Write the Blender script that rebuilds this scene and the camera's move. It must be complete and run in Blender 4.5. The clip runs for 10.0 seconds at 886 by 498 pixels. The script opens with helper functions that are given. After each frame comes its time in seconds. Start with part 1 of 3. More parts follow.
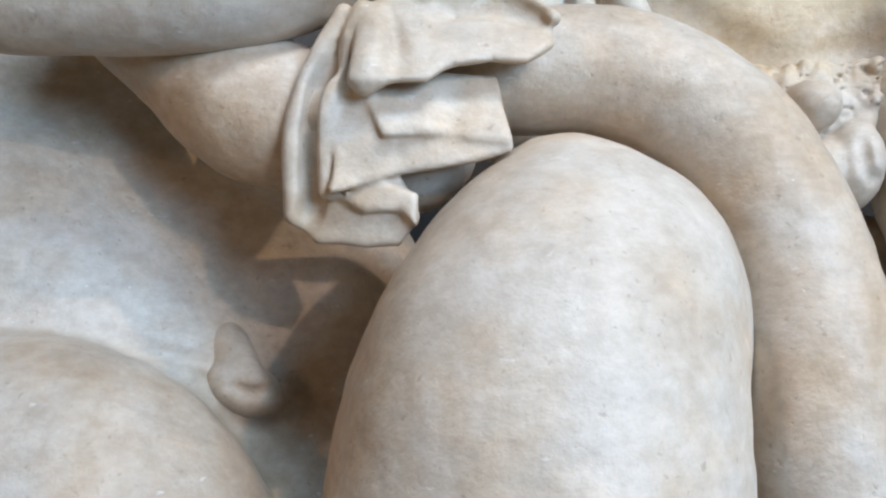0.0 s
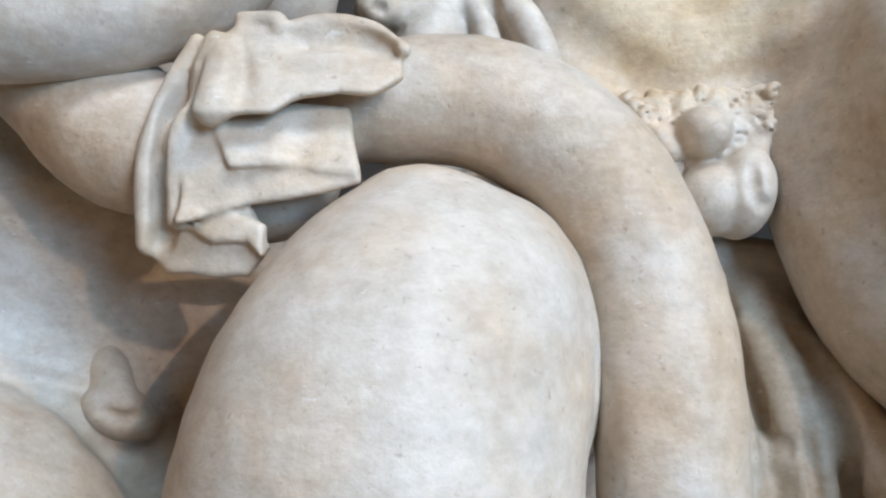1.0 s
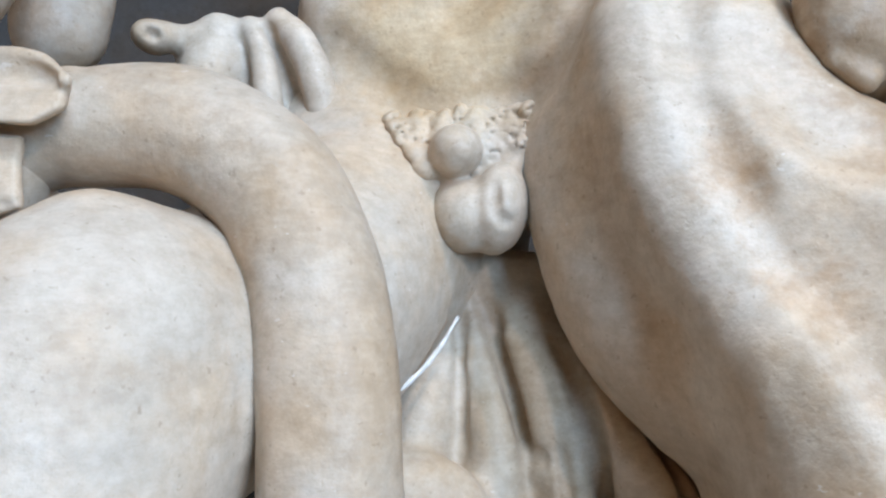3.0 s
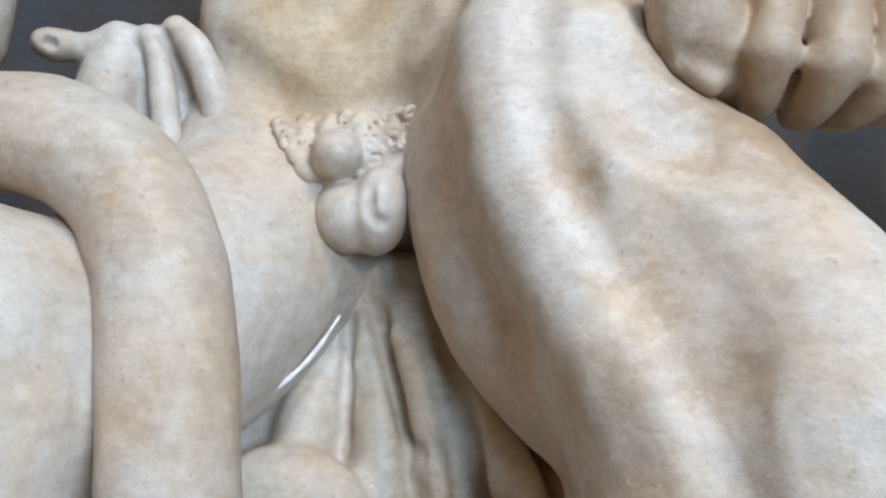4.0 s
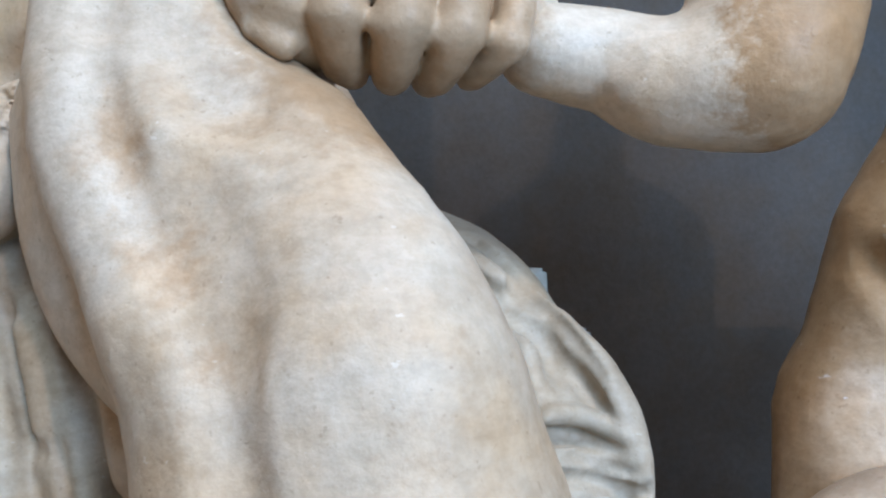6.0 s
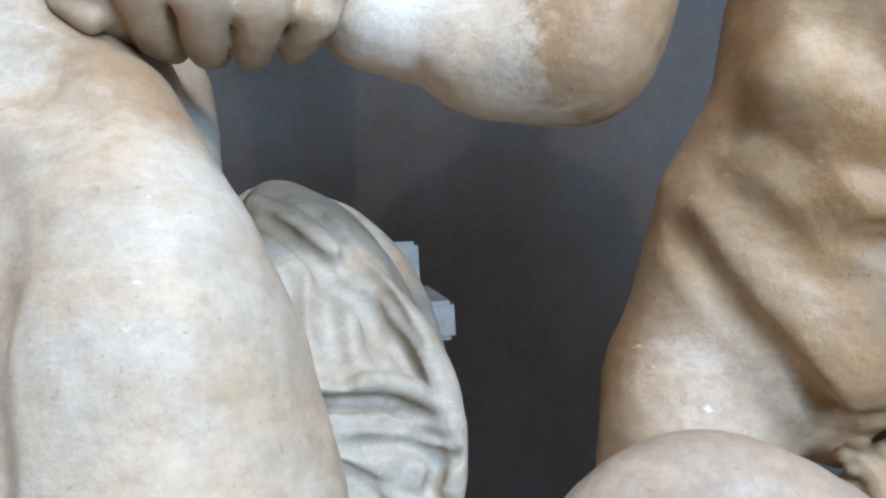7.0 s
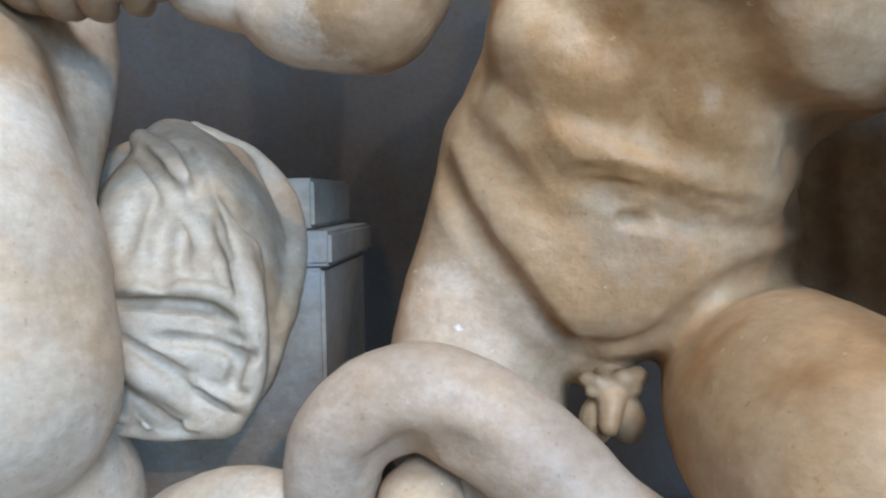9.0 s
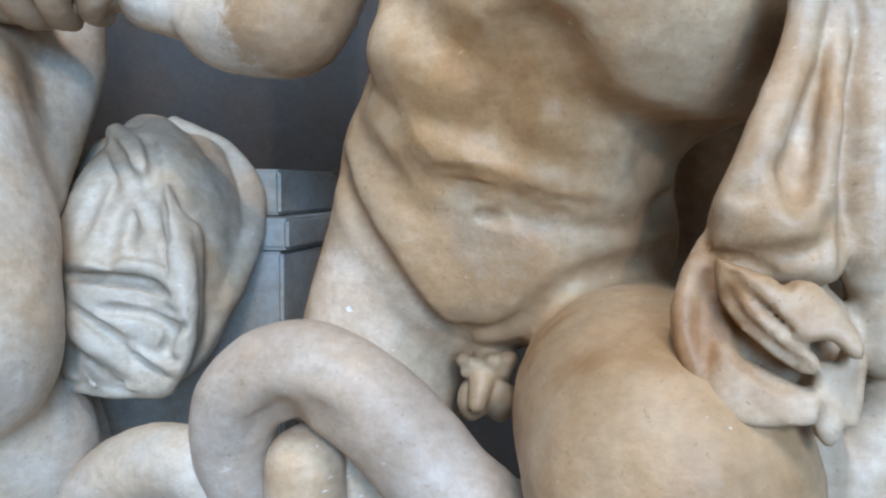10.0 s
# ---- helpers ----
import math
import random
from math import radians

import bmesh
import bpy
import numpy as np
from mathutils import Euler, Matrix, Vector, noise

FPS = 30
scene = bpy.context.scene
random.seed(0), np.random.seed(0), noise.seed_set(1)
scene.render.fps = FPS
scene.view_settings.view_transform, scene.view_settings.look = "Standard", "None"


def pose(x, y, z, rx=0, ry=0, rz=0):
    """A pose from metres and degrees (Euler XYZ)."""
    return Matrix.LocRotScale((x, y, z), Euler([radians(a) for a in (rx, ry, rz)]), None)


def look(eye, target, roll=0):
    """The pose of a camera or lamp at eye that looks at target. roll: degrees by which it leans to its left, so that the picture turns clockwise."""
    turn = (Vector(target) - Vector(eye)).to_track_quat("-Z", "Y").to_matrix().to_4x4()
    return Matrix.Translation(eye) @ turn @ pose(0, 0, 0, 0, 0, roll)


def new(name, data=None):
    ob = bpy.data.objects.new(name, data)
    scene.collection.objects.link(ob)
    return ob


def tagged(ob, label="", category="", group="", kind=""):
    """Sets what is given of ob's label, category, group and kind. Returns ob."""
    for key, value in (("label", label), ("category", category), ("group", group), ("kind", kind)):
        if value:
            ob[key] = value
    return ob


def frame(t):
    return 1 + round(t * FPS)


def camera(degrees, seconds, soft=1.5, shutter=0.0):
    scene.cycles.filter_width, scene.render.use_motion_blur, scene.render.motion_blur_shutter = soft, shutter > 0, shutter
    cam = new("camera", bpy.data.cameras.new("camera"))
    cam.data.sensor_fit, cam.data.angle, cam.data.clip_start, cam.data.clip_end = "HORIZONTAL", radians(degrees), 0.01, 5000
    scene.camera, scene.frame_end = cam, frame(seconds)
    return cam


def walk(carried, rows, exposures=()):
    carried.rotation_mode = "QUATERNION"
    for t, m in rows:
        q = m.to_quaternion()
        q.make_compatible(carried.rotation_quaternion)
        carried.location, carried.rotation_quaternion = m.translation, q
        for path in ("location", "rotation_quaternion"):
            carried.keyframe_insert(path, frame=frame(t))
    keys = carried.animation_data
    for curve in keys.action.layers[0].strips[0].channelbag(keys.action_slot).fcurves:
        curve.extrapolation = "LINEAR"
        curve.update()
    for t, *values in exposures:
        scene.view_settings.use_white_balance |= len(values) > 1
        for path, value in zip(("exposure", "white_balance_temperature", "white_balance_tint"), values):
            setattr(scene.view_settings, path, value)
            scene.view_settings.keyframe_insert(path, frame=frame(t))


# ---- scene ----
cam = camera(55.7, 10.0, soft=2.3)
METRES, EYE, TILT, LEAN, TURN = 1.4, 1.5, 0.0, 0.0, 0.0
ROWS = [
    (0.0, 0.0, 0.0, 0.0, 0.0, 0.0, -0.0),
    (0.5, 0.0398, 0.0052, 0.0058, -0.07, -0.04, -0.24),
    (1.0, 0.0686, -0.0009, 0.0131, 0.05, 0.19, -0.39),
    (1.5, 0.0959, -0.0075, 0.0151, 0.54, 0.52, -0.14),
    (2.0, 0.1381, -0.0092, 0.0156, 1.1, 0.76, 0.08),
    (2.5, 0.1878, -0.0092, 0.0165, 1.05, 0.96, 0.27),
    (4.0, 0.3273, -0.0242, 0.0156, 2.36, 1.09, 0.42),
    (4.5, 0.3626, -0.0244, 0.0163, 2.02, 1.26, 1.03),
    (5.0, 0.3987, -0.0175, 0.0123, -0.19, 1.82, 2.61),
    (5.5, 0.4447, -0.0093, 0.0021, -4.56, 1.26, 2.96),
    (6.0, 0.4916, -0.0122, -0.0043, -5.78, 0.73, 3.19),
    (7.5, 0.6389, -0.0463, -0.0164, -5.13, -1.72, 3.18),
    (8.0, 0.6666, -0.0608, -0.0186, -4.07, -2.55, 3.53),
    (8.5, 0.7389, -0.0839, -0.0288, 0.54, -2.9, 2.66),
    (9.0, 0.8193, -0.1094, -0.0353, 3.76, -3.55, 0.85),
    (9.5, 0.8939, -0.1282, -0.03, 6.91, -4.18, 0.25),
    (10.0, 0.9703, -0.1476, -0.0295, 10.67, -4.44, -0.43),
]
walk(cam, [(t, pose(0, 0, EYE, TILT, LEAN, TURN) @ pose(METRES * x, METRES * y, METRES * z, 90 + pitch, roll, yaw)) for t, x, y, z, yaw, pitch, roll in ROWS],
     [(0.0, 0.06, 6500, 10), (2.5, 0.0, 6500, 10), (4.5, -0.10, 6450, 10), (6.0, -0.10, 6450, 10), (7.5, 0.13, 6180, 8), (8.2, 0.13, 6200, 8), (9.0, 0.0, 6500, 10), (9.5, 0.0, 6450, 10), (10.0, 0.07, 6050, 8)])

# ---- light: a cool skylight overhead, a cool tall window, three warm gallery spots ----
world = bpy.data.worlds.new("world")
scene.world = world
world.use_nodes = True
world.node_tree.nodes["Background"].inputs[0].default_value = (0.80, 0.72, 0.62, 1)
world.node_tree.nodes["Background"].inputs[1].default_value = 0.05


def area(name, eye, target, sx, sy, power, colour):
    data = bpy.data.lights.new(name, "AREA")
    data.shape, data.size, data.size_y, data.energy, data.color = "RECTANGLE", sx, sy, power, colour
    ob = new(name, data)
    ob.matrix_world = look(eye, target)
    return ob


def spot(name, eye, target, power, colour, cone, radius):
    data = bpy.data.lights.new(name, "SPOT")
    data.energy, data.color, data.spot_size, data.spot_blend, data.shadow_soft_size = power, colour, radians(cone), 0.3, radius
    ob = new(name, data)
    ob.matrix_world = look(eye, target)
    return ob


area("window_light", (2.5, -3.1, 2.5), (0.6, 0.6, 1.5), 1.6, 1.8, 255, (0.40, 0.66, 1.0))
area("skylight", (1.0, -1.2, 4.5), (0.7, 0.6, 1.5), 1.8, 1.2, 170, (0.52, 0.74, 1.0))
spot("gallery_spot", (1.50, -0.75, 4.2), (0.70, 0.65, 1.45), 130, (1.0, 0.72, 0.47), 50, 0.02)
spot("gallery_spot", (2.9, -4.2, 3.5), (0.9, 1.0, 1.4), 290, (1.0, 0.70, 0.46), 28, 0.02)
spot("gallery_spot", (-2.6, -3.0, 2.9), (0.6, 0.65, 1.45), 90, (1.0, 0.66, 0.40), 40, 0.10)


# ---- materials ----
def plaster(name, light, dark, streak=1.0, rough=0.46, patches=()):
    m = bpy.data.materials.new(name)
    m.use_nodes = True
    n, l = m.node_tree.nodes, m.node_tree.links
    b = n["Principled BSDF"]
    co = n.new("ShaderNodeTexCoord")

    def nz(scale, detail, rough_, stretch=(1, 1, 1)):
        mp = n.new("ShaderNodeMapping")
        mp.inputs["Scale"].default_value = stretch
        l.new(co.outputs["Object"], mp.inputs["Vector"])
        t = n.new("ShaderNodeTexNoise")
        t.inputs["Scale"].default_value, t.inputs["Detail"].default_value, t.inputs["Roughness"].default_value = scale, detail, rough_
        l.new(mp.outputs["Vector"], t.inputs["Vector"])
        return t.outputs["Fac"]

    def ramp(f, a, c, ca, cc):
        r = n.new("ShaderNodeValToRGB")
        r.color_ramp.elements[0].position, r.color_ramp.elements[1].position = a, c
        r.color_ramp.elements[0].color, r.color_ramp.elements[1].color = (*ca, 1), (*cc, 1)
        l.new(f, r.inputs[0])
        return r.outputs[0]

    def mix(kind, f, a, c):
        x = n.new("ShaderNodeMix")
        x.data_type, x.blend_type = "RGBA", kind
        x.inputs[0].default_value = f
        l.new(a, x.inputs[6])
        l.new(c, x.inputs[7])
        return x.outputs[2]

    base = ramp(nz(7, 6, 0.6), 0.32, 0.68, dark, light)
    fine = ramp(nz(85, 6, 0.7), 0.38, 0.62, (0.80, 0.78, 0.74), (1, 1, 1))
    brush = ramp(nz(32, 6, 0.7, (1, 1, 2.4)), 0.38, 0.62, (0.80, 0.77, 0.74), (1, 1, 1))
    specks = ramp(nz(160, 2, 0.5), 0.26, 0.33, (0.45, 0.38, 0.30), (1, 1, 1))
    stain = ramp(nz(9, 6, 0.62), 0.36, 0.58, (1.0, 0.80, 0.58), (1, 1, 1))
    base = mix("MULTIPLY", 0.55, base, stain)
    c = mix("MULTIPLY", 0.7, base, fine)
    c = mix("MULTIPLY", 0.6 * streak, c, brush)
    c = mix("MULTIPLY", 0.35, c, specks)
    # pale chips and scrapes
    chip = n.new("ShaderNodeMapRange")
    chip.inputs[1].default_value, chip.inputs[2].default_value, chip.inputs[4].default_value = 0.70, 0.74, 0.35 * streak
    l.new(nz(60, 3, 0.6, (1, 1, 2)), chip.inputs[0])
    worn = n.new("ShaderNodeMix")
    worn.data_type = "RGBA"
    l.new(chip.outputs[0], worn.inputs[0])
    l.new(c, worn.inputs[6])
    worn.inputs[7].default_value = (0.72, 0.69, 0.64, 1)
    c = worn.outputs[2]
    # tinted patches with ragged borders: brown stains, some light put into the colour
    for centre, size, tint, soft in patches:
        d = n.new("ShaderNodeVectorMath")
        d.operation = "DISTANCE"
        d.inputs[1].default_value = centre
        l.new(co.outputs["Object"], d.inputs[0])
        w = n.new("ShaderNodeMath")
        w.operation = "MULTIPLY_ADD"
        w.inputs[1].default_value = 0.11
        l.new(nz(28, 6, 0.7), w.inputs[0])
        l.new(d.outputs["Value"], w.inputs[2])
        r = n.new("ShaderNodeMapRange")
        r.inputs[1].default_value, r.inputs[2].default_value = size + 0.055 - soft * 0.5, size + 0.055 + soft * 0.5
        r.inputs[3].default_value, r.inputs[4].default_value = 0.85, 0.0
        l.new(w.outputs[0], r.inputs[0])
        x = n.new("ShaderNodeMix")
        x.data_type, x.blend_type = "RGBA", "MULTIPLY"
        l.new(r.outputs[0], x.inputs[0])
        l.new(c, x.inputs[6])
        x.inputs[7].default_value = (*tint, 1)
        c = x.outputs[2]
    l.new(c, b.inputs["Base Color"])
    rr = n.new("ShaderNodeMapRange")
    rr.inputs[3].default_value, rr.inputs[4].default_value = rough - 0.1, rough + 0.14
    l.new(nz(24, 5, 0.6), rr.inputs[0])
    l.new(rr.outputs[0], b.inputs["Roughness"])
    b.inputs["Specular IOR Level"].default_value = 0.32
    b1 = n.new("ShaderNodeBump")
    b1.inputs["Strength"].default_value, b1.inputs["Distance"].default_value = 0.5, 0.004
    l.new(nz(30, 6, 0.62), b1.inputs["Height"])
    b2 = n.new("ShaderNodeBump")
    b2.inputs["Strength"].default_value, b2.inputs["Distance"].default_value = 0.35, 0.0012
    l.new(nz(170, 4, 0.6), b2.inputs["Height"])
    l.new(b1.outputs[0], b2.inputs["Normal"])
    b3 = n.new("ShaderNodeBump")
    b3.inputs["Strength"].default_value, b3.inputs["Distance"].default_value = 0.28 * min(1.0, streak), 0.0014
    l.new(ramp(nz(80, 3, 0.55), 0.22, 0.30, (0, 0, 0), (1, 1, 1)), b3.inputs["Height"])
    l.new(b2.outputs[0], b3.inputs["Normal"])
    l.new(b3.outputs[0], b.inputs["Normal"])
    return m


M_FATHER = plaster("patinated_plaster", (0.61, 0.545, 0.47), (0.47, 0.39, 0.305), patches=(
    ((1.061, 0.600, 1.633), 0.085, (0.62, 0.46, 0.30), 0.018), ((0.723, 0.620, 1.667), 0.12, (0.68, 0.54, 0.40), 0.05),
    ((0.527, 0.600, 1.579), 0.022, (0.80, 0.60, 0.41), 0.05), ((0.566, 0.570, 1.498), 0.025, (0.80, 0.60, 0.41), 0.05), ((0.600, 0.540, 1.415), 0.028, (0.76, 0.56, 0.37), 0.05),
    # knee's left side: warm bounced light put into the colour; then a yellower belly
    ((-0.059, 0.530, 1.386), 0.07, (0.84, 0.62, 0.42), 0.08), ((0.314, 0.780, 1.756), 0.10, (1.0, 0.88, 0.66), 0.08)))
M_SON = plaster("brown_patinated_plaster", (0.46, 0.335, 0.215), (0.30, 0.19, 0.10), patches=(
    # cooler, greyer tint round the navel, paler tints on the hip
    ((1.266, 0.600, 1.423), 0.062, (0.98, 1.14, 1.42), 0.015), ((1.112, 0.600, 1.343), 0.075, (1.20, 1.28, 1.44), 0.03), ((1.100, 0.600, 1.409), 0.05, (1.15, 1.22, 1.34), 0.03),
    # paler hip; lit leg inside the coil, its light put into the colour; browner chest
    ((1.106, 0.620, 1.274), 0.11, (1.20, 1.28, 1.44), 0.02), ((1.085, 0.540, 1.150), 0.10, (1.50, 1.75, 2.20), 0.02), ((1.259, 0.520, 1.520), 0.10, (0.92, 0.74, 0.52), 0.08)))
M_CLOAK = plaster("brown_stained_plaster", (0.53, 0.45, 0.36), (0.31, 0.215, 0.13), patches=(
    ((1.482, 0.380, 1.425), 0.055, (0.86, 0.68, 0.48), 0.06), ((1.420, 0.400, 1.351), 0.05, (0.74, 0.52, 0.33), 0.06), ((1.497, 0.400, 1.527), 0.045, (0.82, 0.62, 0.42), 0.06)))
M_YOUNG = plaster("grey_patinated_plaster", (0.52, 0.47, 0.41), (0.38, 0.325, 0.265))
M_ALTAR = plaster("pale_grey_plaster", (0.44, 0.43, 0.41), (0.30, 0.285, 0.265))
M_BUNCH = plaster("grey_cloth_plaster", (0.48, 0.425, 0.355), (0.33, 0.27, 0.205))
M_COIL = plaster("tan_serpent_plaster", (0.52, 0.44, 0.37), (0.37, 0.29, 0.225))
M_SEAM = plaster("white_repair_plaster", (0.80, 0.80, 0.79), (0.66, 0.65, 0.63))
M_CLOTH = plaster("cloth_plaster", (0.60, 0.53, 0.45), (0.44, 0.36, 0.275))
# brown patch: shade on the serpent's underside put into the colour
M_SNAKE = plaster("serpent_plaster", (0.59, 0.52, 0.445), (0.44, 0.36, 0.275), patches=(((-0.171, 0.570, 1.566), 0.075, (0.86, 0.66, 0.46), 0.09),))
M_BLOCK = plaster("grey_plaster", (0.46, 0.43, 0.40), (0.33, 0.31, 0.28))
M_WALL = plaster("wall_paint", (0.076, 0.073, 0.073), (0.062, 0.060, 0.060), 0.2, 0.7)
# warm colours of the unseen room and floor, chosen to bounce light into shadows
M_ROOM = plaster("room_bounce_paint", (0.60, 0.42, 0.27), (0.52, 0.35, 0.22), 0.2, 0.8)
M_FLOOR = plaster("floor_wood_bounce", (0.52, 0.34, 0.20), (0.40, 0.25, 0.14), 0.2, 0.5)


# ---- modelling clay: signed distances on a grid, blended softly and skinned ----
class Clay:
    def __init__(self, lo, hi, h):
        self.lo, self.h = np.array(lo, np.float32), h
        self.n = np.ceil((np.array(hi) - self.lo) / h).astype(int) + 1
        self.f = np.full(self.n, 0.3, np.float32)

    def box(self, lo, hi):
        a = np.clip(np.floor((np.array(lo) - self.lo) / self.h).astype(int), 0, self.n)
        b = np.clip(np.ceil((np.array(hi) - self.lo) / self.h).astype(int) + 1, 0, self.n)
        ax = [self.lo[i] + self.h * np.arange(a[i], b[i], dtype=np.float32) for i in range(3)]
        return tuple(slice(a[i], b[i]) for i in range(3)), np.meshgrid(*ax, indexing="ij", sparse=True)

    def blend(self, s, d, k, cut):
        f = self.f[s]
        if not f.size:
            return
        if cut:
            f, d = -f, d
        h = np.maximum(k - np.abs(f - d), 0) / k
        r = np.minimum(f, d) - h * h * k * 0.25
        self.f[s] = -r if cut else r

    def limb(self, pts, radii, k=0.02, cut=False, steps=6):
        p, r = spline(pts, radii, steps)
        m = r.max() + k + 2 * self.h
        s, (x, y, z) = self.box(p.min(0) - m, p.max(0) + m)
        shape = self.f[s].shape
        if not np.prod(shape):
            return self
        d = np.full(shape, 0.3, np.float32)
        for a, b, ra, rb in zip(p[:-1], p[1:], r[:-1], r[1:]):
            v = b - a
            t = np.clip(((x - a[0]) * v[0] + (y - a[1]) * v[1] + (z - a[2]) * v[2]) / max(v @ v, 1e-9), 0, 1)
            e = np.sqrt((x - a[0] - t * v[0]) ** 2 + (y - a[1] - t * v[1]) ** 2 + (z - a[2] - t * v[2]) ** 2)
            np.minimum(d, e - (ra + t * (rb - ra)), out=d)
        self.blend(s, d, k, cut)
        return self

    def blob(self, c, r, turn=(0, 0, 0), k=0.03, cut=False):
        m = max(r) + k + 2 * self.h
        s, (x, y, z) = self.box(np.array(c) - m, np.array(c) + m)
        q = np.array(Euler([radians(v) for v in turn]).to_matrix().transposed(), np.float32)
        x, y, z = x - c[0], y - c[1], z - c[2]
        u = [(q[i, 0] * x + q[i, 1] * y + q[i, 2] * z) for i in range(3)]
        a = np.sqrt(sum((u[i] / r[i]) ** 2 for i in range(3)))
        b = np.sqrt(sum((u[i] / r[i] ** 2) ** 2 for i in range(3)))
        self.blend(s, (a * (a - 1) / np.maximum(b, 1e-6)).astype(np.float32), k, cut)
        return self

    def slab(self, c, half, turn=(0, 0, 0), edge=0.004, k=0.006, cut=False):
        m = np.linalg.norm(half) + k + 2 * self.h
        s, (x, y, z) = self.box(np.array(c) - m, np.array(c) + m)
        q = np.array(Euler([radians(v) for v in turn]).to_matrix().transposed(), np.float32)
        x, y, z = x - c[0], y - c[1], z - c[2]
        u = [np.abs(q[i, 0] * x + q[i, 1] * y + q[i, 2] * z) - (half[i] - edge) for i in range(3)]
        out = np.sqrt(sum(np.maximum(v, 0) ** 2 for v in u))
        ins = np.minimum(np.maximum(np.maximum(u[0], u[1]), u[2]), 0)
        self.blend(s, (out + ins - edge).astype(np.float32), k, cut)
        return self

    def front(self, x, z):
        """The depth at which the clay first begins, seen from the front."""
        i, k = (np.clip(round((v - o) / self.h), 0, n - 1) for v, o, n in ((x, self.lo[0], self.n[0]), (z, self.lo[2], self.n[2])))
        col = self.f[i, :, k]
        hit = np.flatnonzero(col < 0)
        if not len(hit):
            return self.lo[1] + self.h * int(col.argmin())
        j = max(hit[0], 1)
        return self.lo[1] + self.h * (j - 1 + col[j - 1] / (col[j - 1] - col[j]))

    def laid(self, pts, r, depth, cut, k):
        p, q = spline(pts, r, 5)
        p = np.array([(a[0], 0.0, a[2]) for a in p])
        y = np.array([self.front(a[0], a[2]) for a in p])
        if len(y) > 4:
            y = np.convolve(np.pad(y, 1, mode="edge"), (0.25, 0.5, 0.25), "valid")
        fade = np.minimum(1, np.minimum(np.arange(len(p)), np.arange(len(p))[::-1]) / max(1, len(p) * 0.25) + 0.25)
        p[:, 1] = y + (-1 if cut else 1) * (q - depth * fade)
        return self.limb(p, q, k, cut, 1)

    def crease(self, pts, r, depth, k=0.008):
        return self.laid(pts, r, depth, True, k)

    def ridge(self, pts, r, height, k=0.012):
        return self.laid(pts, r, height, False, k)

    def sheet(self, pts, thick=0.006, k=0.004, steps=4, cut=False, bow=0.0):
        """A plate of cloth: a closed outline with some depth, as thick as twice thick."""
        p = np.array(pts, float)
        a = np.column_stack([p[:, 0], p[:, 2], np.ones(len(p))])
        gx, gz, g0 = np.linalg.lstsq(a, p[:, 1], rcond=None)[0]
        q, _ = spline(list(pts) + [pts[0]], 0.01, steps)
        m = thick + k + 3 * self.h + abs(bow)
        s, (x, y, z) = self.box(q.min(0) - m, q.max(0) + m)
        if not self.f[s].size:
            return self
        X, Z = x[:, 0, :], z[0, 0, :][None, :]
        d = np.full(np.broadcast(X, Z).shape, 9.0)
        wind = np.zeros(d.shape, bool)
        for u, v in zip(q[:-1], q[1:]):
            ex, ez = v[0] - u[0], v[2] - u[2]
            t = np.clip(((X - u[0]) * ex + (Z - u[2]) * ez) / max(ex * ex + ez * ez, 1e-12), 0, 1)
            d = np.minimum(d, np.hypot(X - u[0] - t * ex, Z - u[2] - t * ez))
            cross = ((u[2] <= Z) != (v[2] <= Z)) & (X < u[0] + ex * (Z - u[2]) / (ez if abs(ez) > 1e-9 else 1e-9))
            wind ^= cross
        d = np.where(wind, -d, d)
        mid = gx * X + gz * Z + g0 - bow * (1 - np.clip(1 + d / 0.05, 0, 1) ** 2)
        w = np.abs(y - mid[:, None, :]) - thick * 0.4
        e = (d + thick * 0.6)[:, None, :]
        f = np.hypot(np.maximum(w, 0), np.maximum(e, 0)) + np.minimum(np.maximum(w, e), 0) - thick * 0.6
        self.blend(s, f.astype(np.float32), k, cut)
        return self

    def knobs(self, pts, r, k=0.004):
        for p in pts:
            q = r * (0.75 + 0.5 * random.random())
            self.blob(p, (q, q, q * 0.9), k=k)
        return self

    def worked(self, amount, size):
        """The unevenness of a surface worked by hand: smooth noise added to the distances."""
        m = [int(k * self.h / size) + 3 for k in self.n]
        g = np.random.default_rng(7).standard_normal(m).astype(np.float32)
        for ax in range(3):
            u = np.arange(self.n[ax]) * self.h / size
            i = u.astype(int)
            w = (u - i).astype(np.float32)
            w = (w * w * (3 - 2 * w)).reshape([-1 if a == ax else 1 for a in range(3)])
            g = np.take(g, i, ax) * (1 - w) + np.take(g, i + 1, ax) * w
        self.f += amount * g

    def skin(self):
        """Surface nets: one vertex for each cell that the surface crosses, one quad for each crossed edge."""
        f, n = self.f, self.n
        for ax in range(3):
            for end in (0, -1):
                f[tuple(end if i == ax else slice(None) for i in range(3))] = self.h
        inside = f < 0
        cnt = np.zeros(n - 1, np.uint8)
        for i, j, k in np.ndindex(2, 2, 2):
            cnt += inside[i:n[0] - 1 + i, j:n[1] - 1 + j, k:n[2] - 1 + k]
        cell = np.argwhere((cnt > 0) & (cnt < 8))
        index = np.full(n - 1, -1, np.int64)
        index[tuple(cell.T)] = np.arange(len(cell))
        acc, num = np.zeros((len(cell), 3)), np.zeros(len(cell))
        corners = list(np.ndindex(2, 2, 2))
        for a in corners:
            for ax in range(3):
                if a[ax]:
                    continue
                b = list(a)
                b[ax] = 1
                fa, fb = f[tuple((cell + a).T)], f[tuple((cell + b).T)]
                hit = (fa < 0) != (fb < 0)
